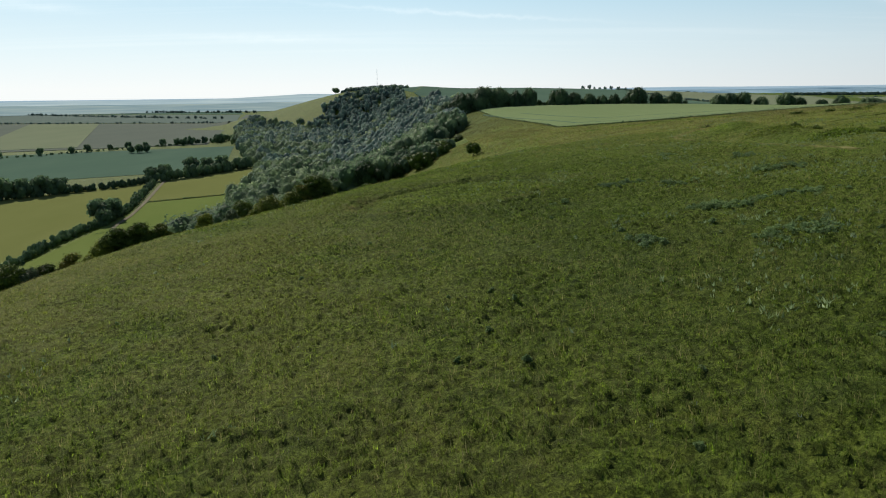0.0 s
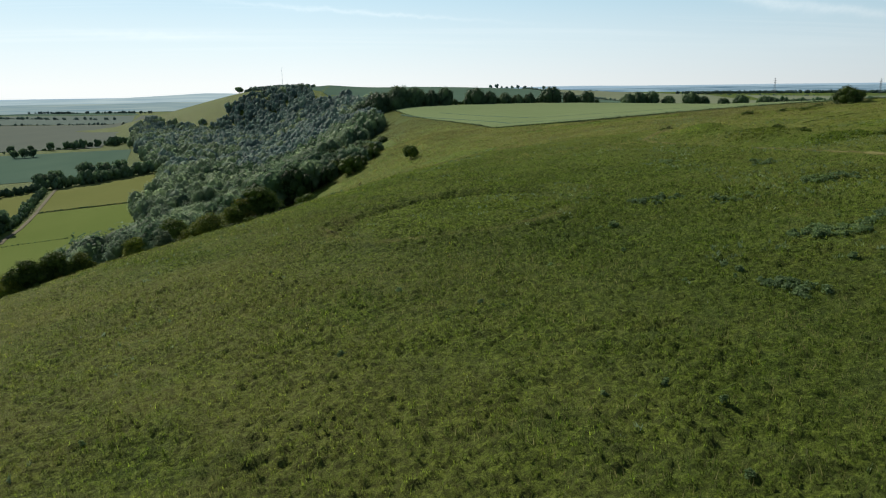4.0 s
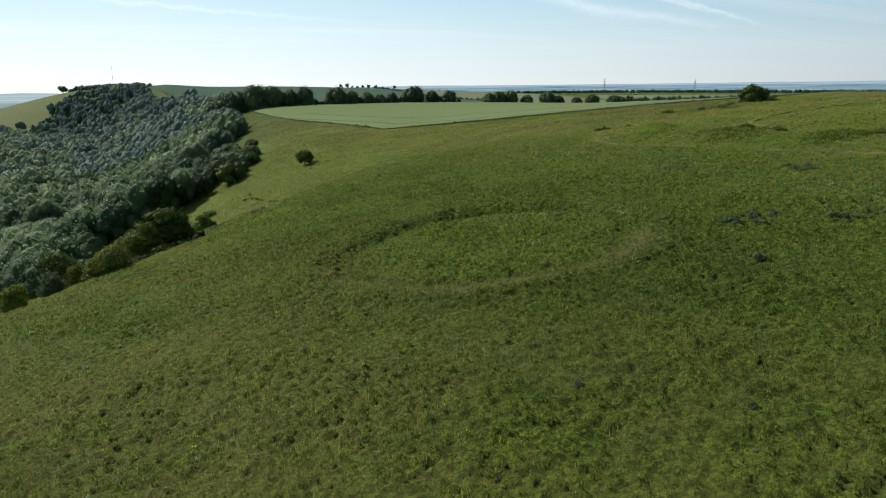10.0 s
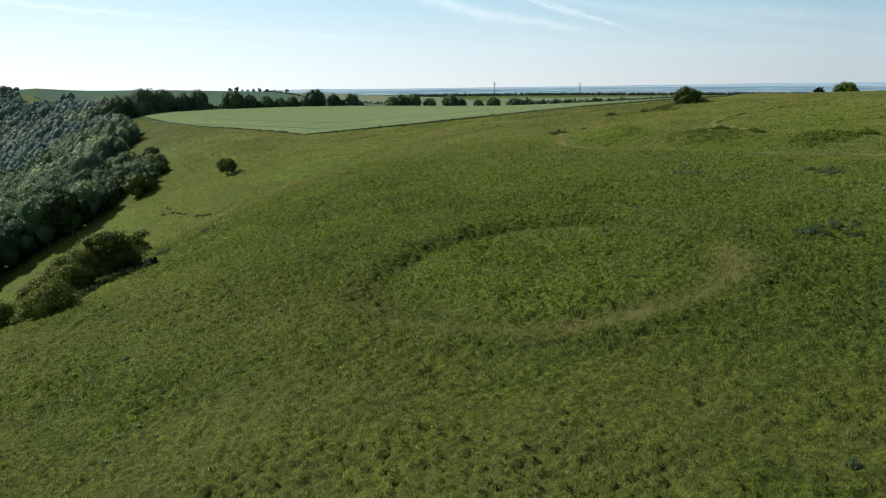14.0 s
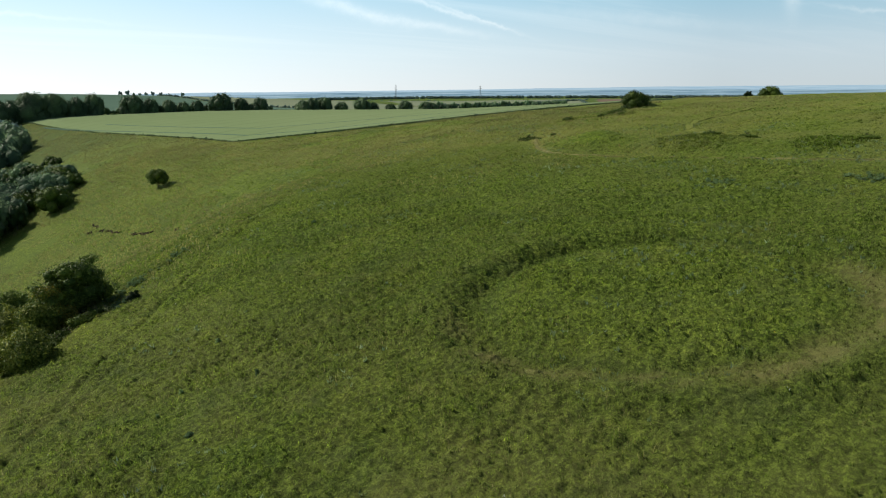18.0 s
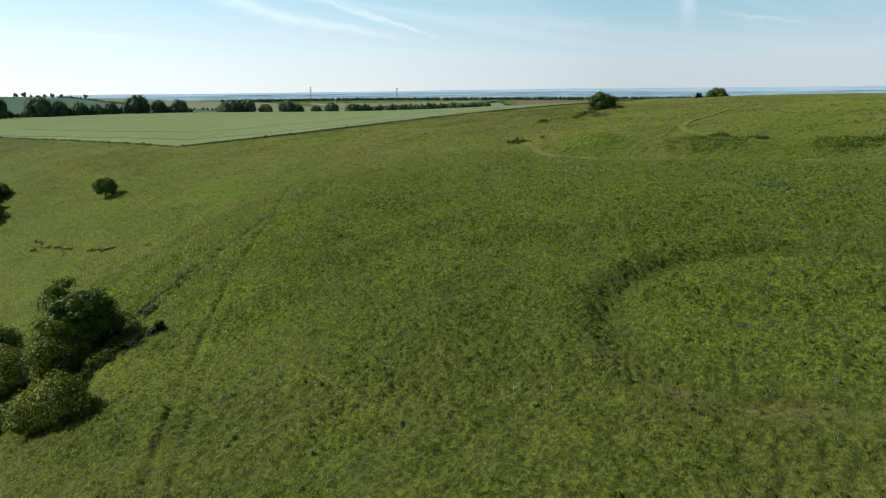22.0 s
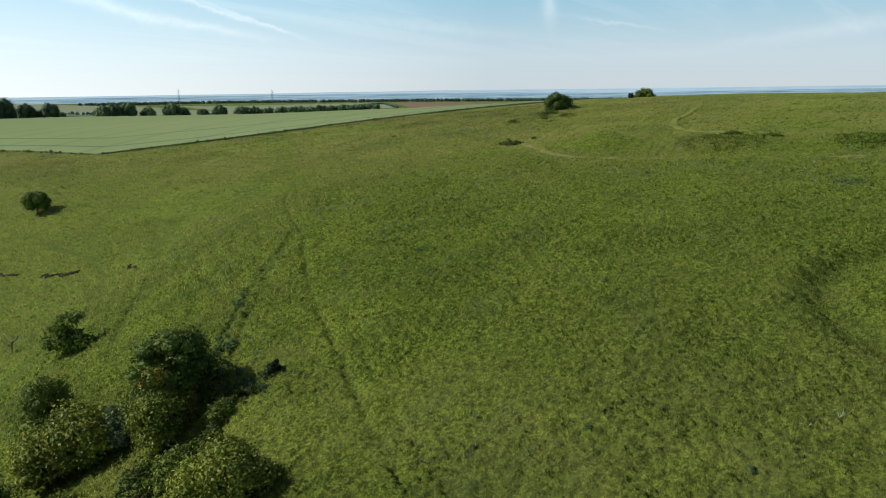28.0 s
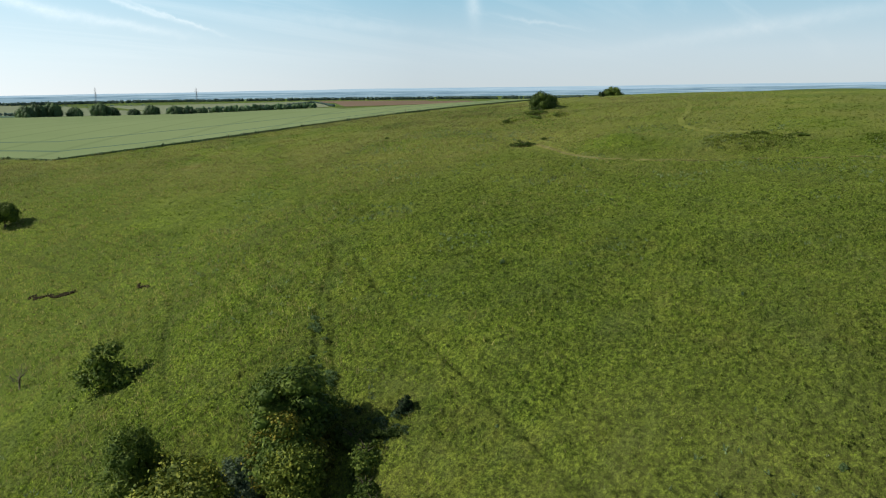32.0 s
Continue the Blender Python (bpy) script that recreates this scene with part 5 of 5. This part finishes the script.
for i, (x, y) in enumerate(WEED_SPOTS + [(27.3 + 2.6 * math.cos(k * 2.4) * math.sqrt(k), 58 + 3.4 * math.sin(k * 2.4) * math.sqrt(k)) for k in range(1, 12)]):
    ob = new("thistle", WEEDS[i % 3])
    ob.matrix_world = Matrix.LocRotScale((x, y, at(x, y, -0.05)), Euler((0, 0, i * 1.7)), (0.6 + 0.15 * math.sin(i * 3.1),) * 3)
    tagged(ob, "grey-green thistle clump standing in turf", "thistle", "thistle clumps")

HERB_PATCHES = [(26.8, 63.7, 3.5, 2.2), (24.6, 50, 3.5, 2.0), (15.7, 53.5, 1.6, 2.6), (21.3, 87.6, 1.8, 1.5), (40.7, 84.7, 3.5, 1.5), (35, 66.7, 3, 1.5), (22.5, 86.4, 1.6, 1.6),
                (27.9, 81.3, 2.0, 1.5), (43, 101.9, 2.2, 2.0), (36.3, 115.2, 1.5, 2.0), (12.8, 77.6, 1.4, 1.4)]


# ---- the sward: blades, heads and herbs ----
def tufts(count, area, high, wide, blades, seed, material, name, label, category, keep=None, lean=0.5, clump=0.1, dome=0.0):
    """Tussocks of bent blades, each a narrow triangle: splayed from the middle and leaning as the wind has combed them."""
    r = np.random.default_rng(seed)
    x0, x1, y0, y1 = area
    if count:
        x, y = x0 + (x1 - x0) * r.random(count), y0 + (y1 - y0) * r.random(count)
    else:
        jx, jy = np.meshgrid(np.arange(x0 / CUSHION[0], x1 / CUSHION[0]) // 1, np.arange(y0 / CUSHION[0], y1 / CUSHION[0]) // 1)
        x, y, clump, tall = cushion(jx.ravel(), jy.ravel())
    if keep is not None:
        ok = keep(x, y, r)
        x, y = x[ok], y[ok]
        if not count:
            clump, tall = np.repeat(clump[ok] * 0.9, blades), np.repeat(tall[ok], blades)
    drop, wear_shade = wear_shade_at(x, y)
    z = ground_z(x, y) - drop
    wear_shade[:, 3] = r.random(len(x))
    big = 1 + 0.36 * vnoise(x, y, 0.9, seed) + 0.2 * vnoise(x, y, 6, seed + 1) + 0.3 * (r.random(len(x)) - 0.5)
    big = np.clip(big, 0.45, 2.2) * (1 - 0.5 * wear_shade[:, 0]) * (1 - np.clip(drop * 4, 0, 0.8))
    n = len(x)
    x, y, z, big = (np.repeat(q, blades) for q in (x, y, z, big))
    m = n * blades
    a = r.random(m) * 6.283
    out = np.sqrt(r.random(m))
    px, py = x + clump * out * np.cos(a), y + clump * out * np.sin(a)
    comb = 2.2 + 0.8 * vnoise(px, py, 14, 21) + 0.4 * vnoise(px, py, 3, 22)
    h = high * big * (0.65 + 0.6 * r.random(m)) * (1 - 0.5 * dome * out * out)
    lx = h * lean * (0.3 * np.cos(comb) + dome * out * np.cos(a) + (0.9 - 0.5 * dome) * r.normal(size=m))
    ly = h * lean * (0.3 * np.sin(comb) + dome * out * np.sin(a) + (0.9 - 0.5 * dome) * r.normal(size=m))
    b = np.where(r.random(m) < dome, np.arctan2(ly, lx) + math.pi / 2 + 0.5 * r.normal(size=m), r.random(m) * 6.283)
    w = wide * (0.6 + 0.8 * r.random(m))
    if not count:
        z = z - tall * out * out
        h = h * (0.5 + 3.0 * tall)
    v = np.empty((m, 3, 3))
    v[:, 0] = np.column_stack([px - w * np.cos(b), py - w * np.sin(b), z - 0.08])
    v[:, 1] = np.column_stack([px + w * np.cos(b), py + w * np.sin(b), z - 0.08])
    v[:, 2] = np.column_stack([px + lx, py + ly, z + h])
    me = mesh_from(name, v.reshape(-1, 3), np.arange(m * 3).reshape(-1, 3), material)
    set_wear_shade(me, np.repeat(wear_shade, blades * 3, axis=0))
    return tagged(new(name, me), label, category, kind="stuff")


def patchy(size, seed, level):
    return lambda x, y, r: vnoise(x, y, size, seed) + 0.5 * vnoise(x, y, size / 4, seed + 1) + 0.5 * (r.random(len(x)) - 0.5) > level


def nearby(x, y):
    """1 beside the long slope below the flight line, falling off to 0 away from it."""
    d, s = near_line(x, y, [(6, 20), (-4, 60), (-14, 110), (-22, 150)])
    return np.exp(-(d / 40) ** 4)


tufts(0, (-64, 48, 10, 196), 0.15, 0.026, 13, 101, MAT_BLADES, "grass", "tussocky green downland grass", "grass", lambda x, y, r: (r.random(len(x)) < nearby(x, y)) & (x > edge_at(y) - 40), 0.7, 0.17, 0.9)
tufts(120000, (-60, 150, 40, 400), 0.18, 0.045, 6, 107, MAT_BLADES, "grass", "tussocky green downland grass", "grass", lambda x, y, r: (r.random(len(x)) < np.exp(-((x - 32) / 105) ** 4 - ((y - 200) / 165) ** 4) * (1 - 0.8 * nearby(x, y))) & (x > edge_at(y) - 40), 0.5, 0.28, 0.8)
tufts(7000, (90, 138, 184, 208), 0.3, 0.07, 4, 115, MAT_BLADES, "grass", "rank dark grass on the old diggings", "grass", lambda x, y, r: bell(x, y, 99, 199, 5, 2, 0.3) + bell(x, y, 121, 201, 6, 2.4, 0.3) + bell(x, y, 110, 190, 4, 2.5) > 0.35 + 0.3 * (r.random(len(x)) - 0.5), 0.6, 0.22)
tufts(9000, (54, 78, 100, 152), 0.28, 0.06, 4, 108, MAT_BLADES, "grass", "rank dark grass on the old spoil heaps", "grass", lambda x, y, r: bell(x, y, 64.5, 138, 5, 7) + bell(x, y, 65.5, 116.5, 5, 5) > 0.4 + 0.3 * (r.random(len(x)) - 0.5), 0.6, 0.2)
tufts(90000, (-70, 110, 8, 160), 0.32, 0.014, 3, 103, MAT_STRAW, "grass_heads", "thin straw-coloured flowering grass heads", "grass", lambda x, y, r: (vnoise(x, y, 14, 60) + 0.5 * vnoise(x, y, 3.5, 61) > -0.3) & (r.random(len(x)) < np.clip(1.2 - (x + 70 + y) / 230, 0.25, 1)), 0.3, 0.3)
tufts(100000, (-40, 180, 140, 350), 0.42, 0.04, 3, 113, MAT_STRAW, "grass_heads", "thin straw-coloured flowering grass heads", "grass", lambda x, y, r: (vnoise(x, y, 22, 60) + 0.5 * vnoise(x, y, 5, 61) > -0.35) & (r.random(len(x)) < np.clip((y - 140) / 60, 0, 1)), 0.4, 0.36)
tufts(26000, (-60, 90, 8, 220), 0.26, 0.06, 5, 104, MAT_HERB, "herbs", "grey-green knapweed and thistle patches", "herbs", lambda x, y, r: (vnoise(x, y, 9, 70) + 0.5 * vnoise(x, y, 2.2, 71) + 0.5 * (r.random(len(x)) - 0.5) > 0.62 - 0.3 * np.tanh((x - 4) / 14)), 0.6, 0.18)
tufts(1500, (-50, 60, 14, 180), 0.10, 0.03, 2, 105, MAT_YELLOW, "flowers", "scattered small yellow flowers in the turf", "flowers", patchy(7, 80, 0.6), 0.5, 0.25)
tufts(700, (-50, 60, 14, 180), 0.08, 0.025, 2, 106, MAT_WHITE, "flowers", "scattered small white flowers in the turf", "flowers", None, 0.5, 0.12)


def herb_clumps(seed, count, area, patches):
    """Low grey-green plants standing together in the patches."""
    r = np.random.default_rng(seed)
    protos = []
    for i in range(4):
        L = bush_lobes(r, 0.5, 0.9, 0.8, 7)
        protos.append(leaf_cloud(L, 110, 0.075, r, 0.5, 0.0, 0.9, 0.4))
    x, y = area[0] + (area[1] - area[0]) * r.random(count), area[2] + (area[3] - area[2]) * r.random(count)
    ok = sum(bell(x, y, *q) for q in patches) * (0.8 + 0.7 * vnoise(x, y, 1.6, 75)) > 0.4 + 0.5 * (r.random(count) - 0.5)
    places = [(a, b, at(a, b, -0.05), 0.6 + 0.7 * r.random(), 6.28 * r.random()) for a, b in zip(x[ok], y[ok])]
    return tagged(new("herbs", scatter_mesh("herbs", protos, places, MAT_THISTLE)), "wide grey-green thistle and knapweed patches", "herbs", kind="stuff")


herb_clumps(120, 9000, (8, 48, 42, 122), HERB_PATCHES)
herb_clumps(121, 2600, (-42, -6, 140, 176), [(-22.3, 159.5, 2.4, 0.9, 0.8), (-18.2, 163.2, 3.2, 0.8, 0.7), (-26, 150.5, 1.6, 2.2), (-24.5, 154.5, 1.2, 2.2), (-33.5, 158.5, 1.5, 2.0), (-13.5, 167.3, 2.0, 0.7, 0.6)])
tufts(26000, (-12, 70, 300, 722), 0.5, 0.07, 3, 114, MAT_STRAW, "grass_heads", "thin straw-coloured flowering grass heads", "grass", lambda x, y, r: (x > np.where(y < 345, 12 - (345 - y) * 0.3, 13)) & (x < 52 - (y - 317) * 0.04) & (vnoise(x, y, 16, 66) > -0.5), 0.4, 0.6)
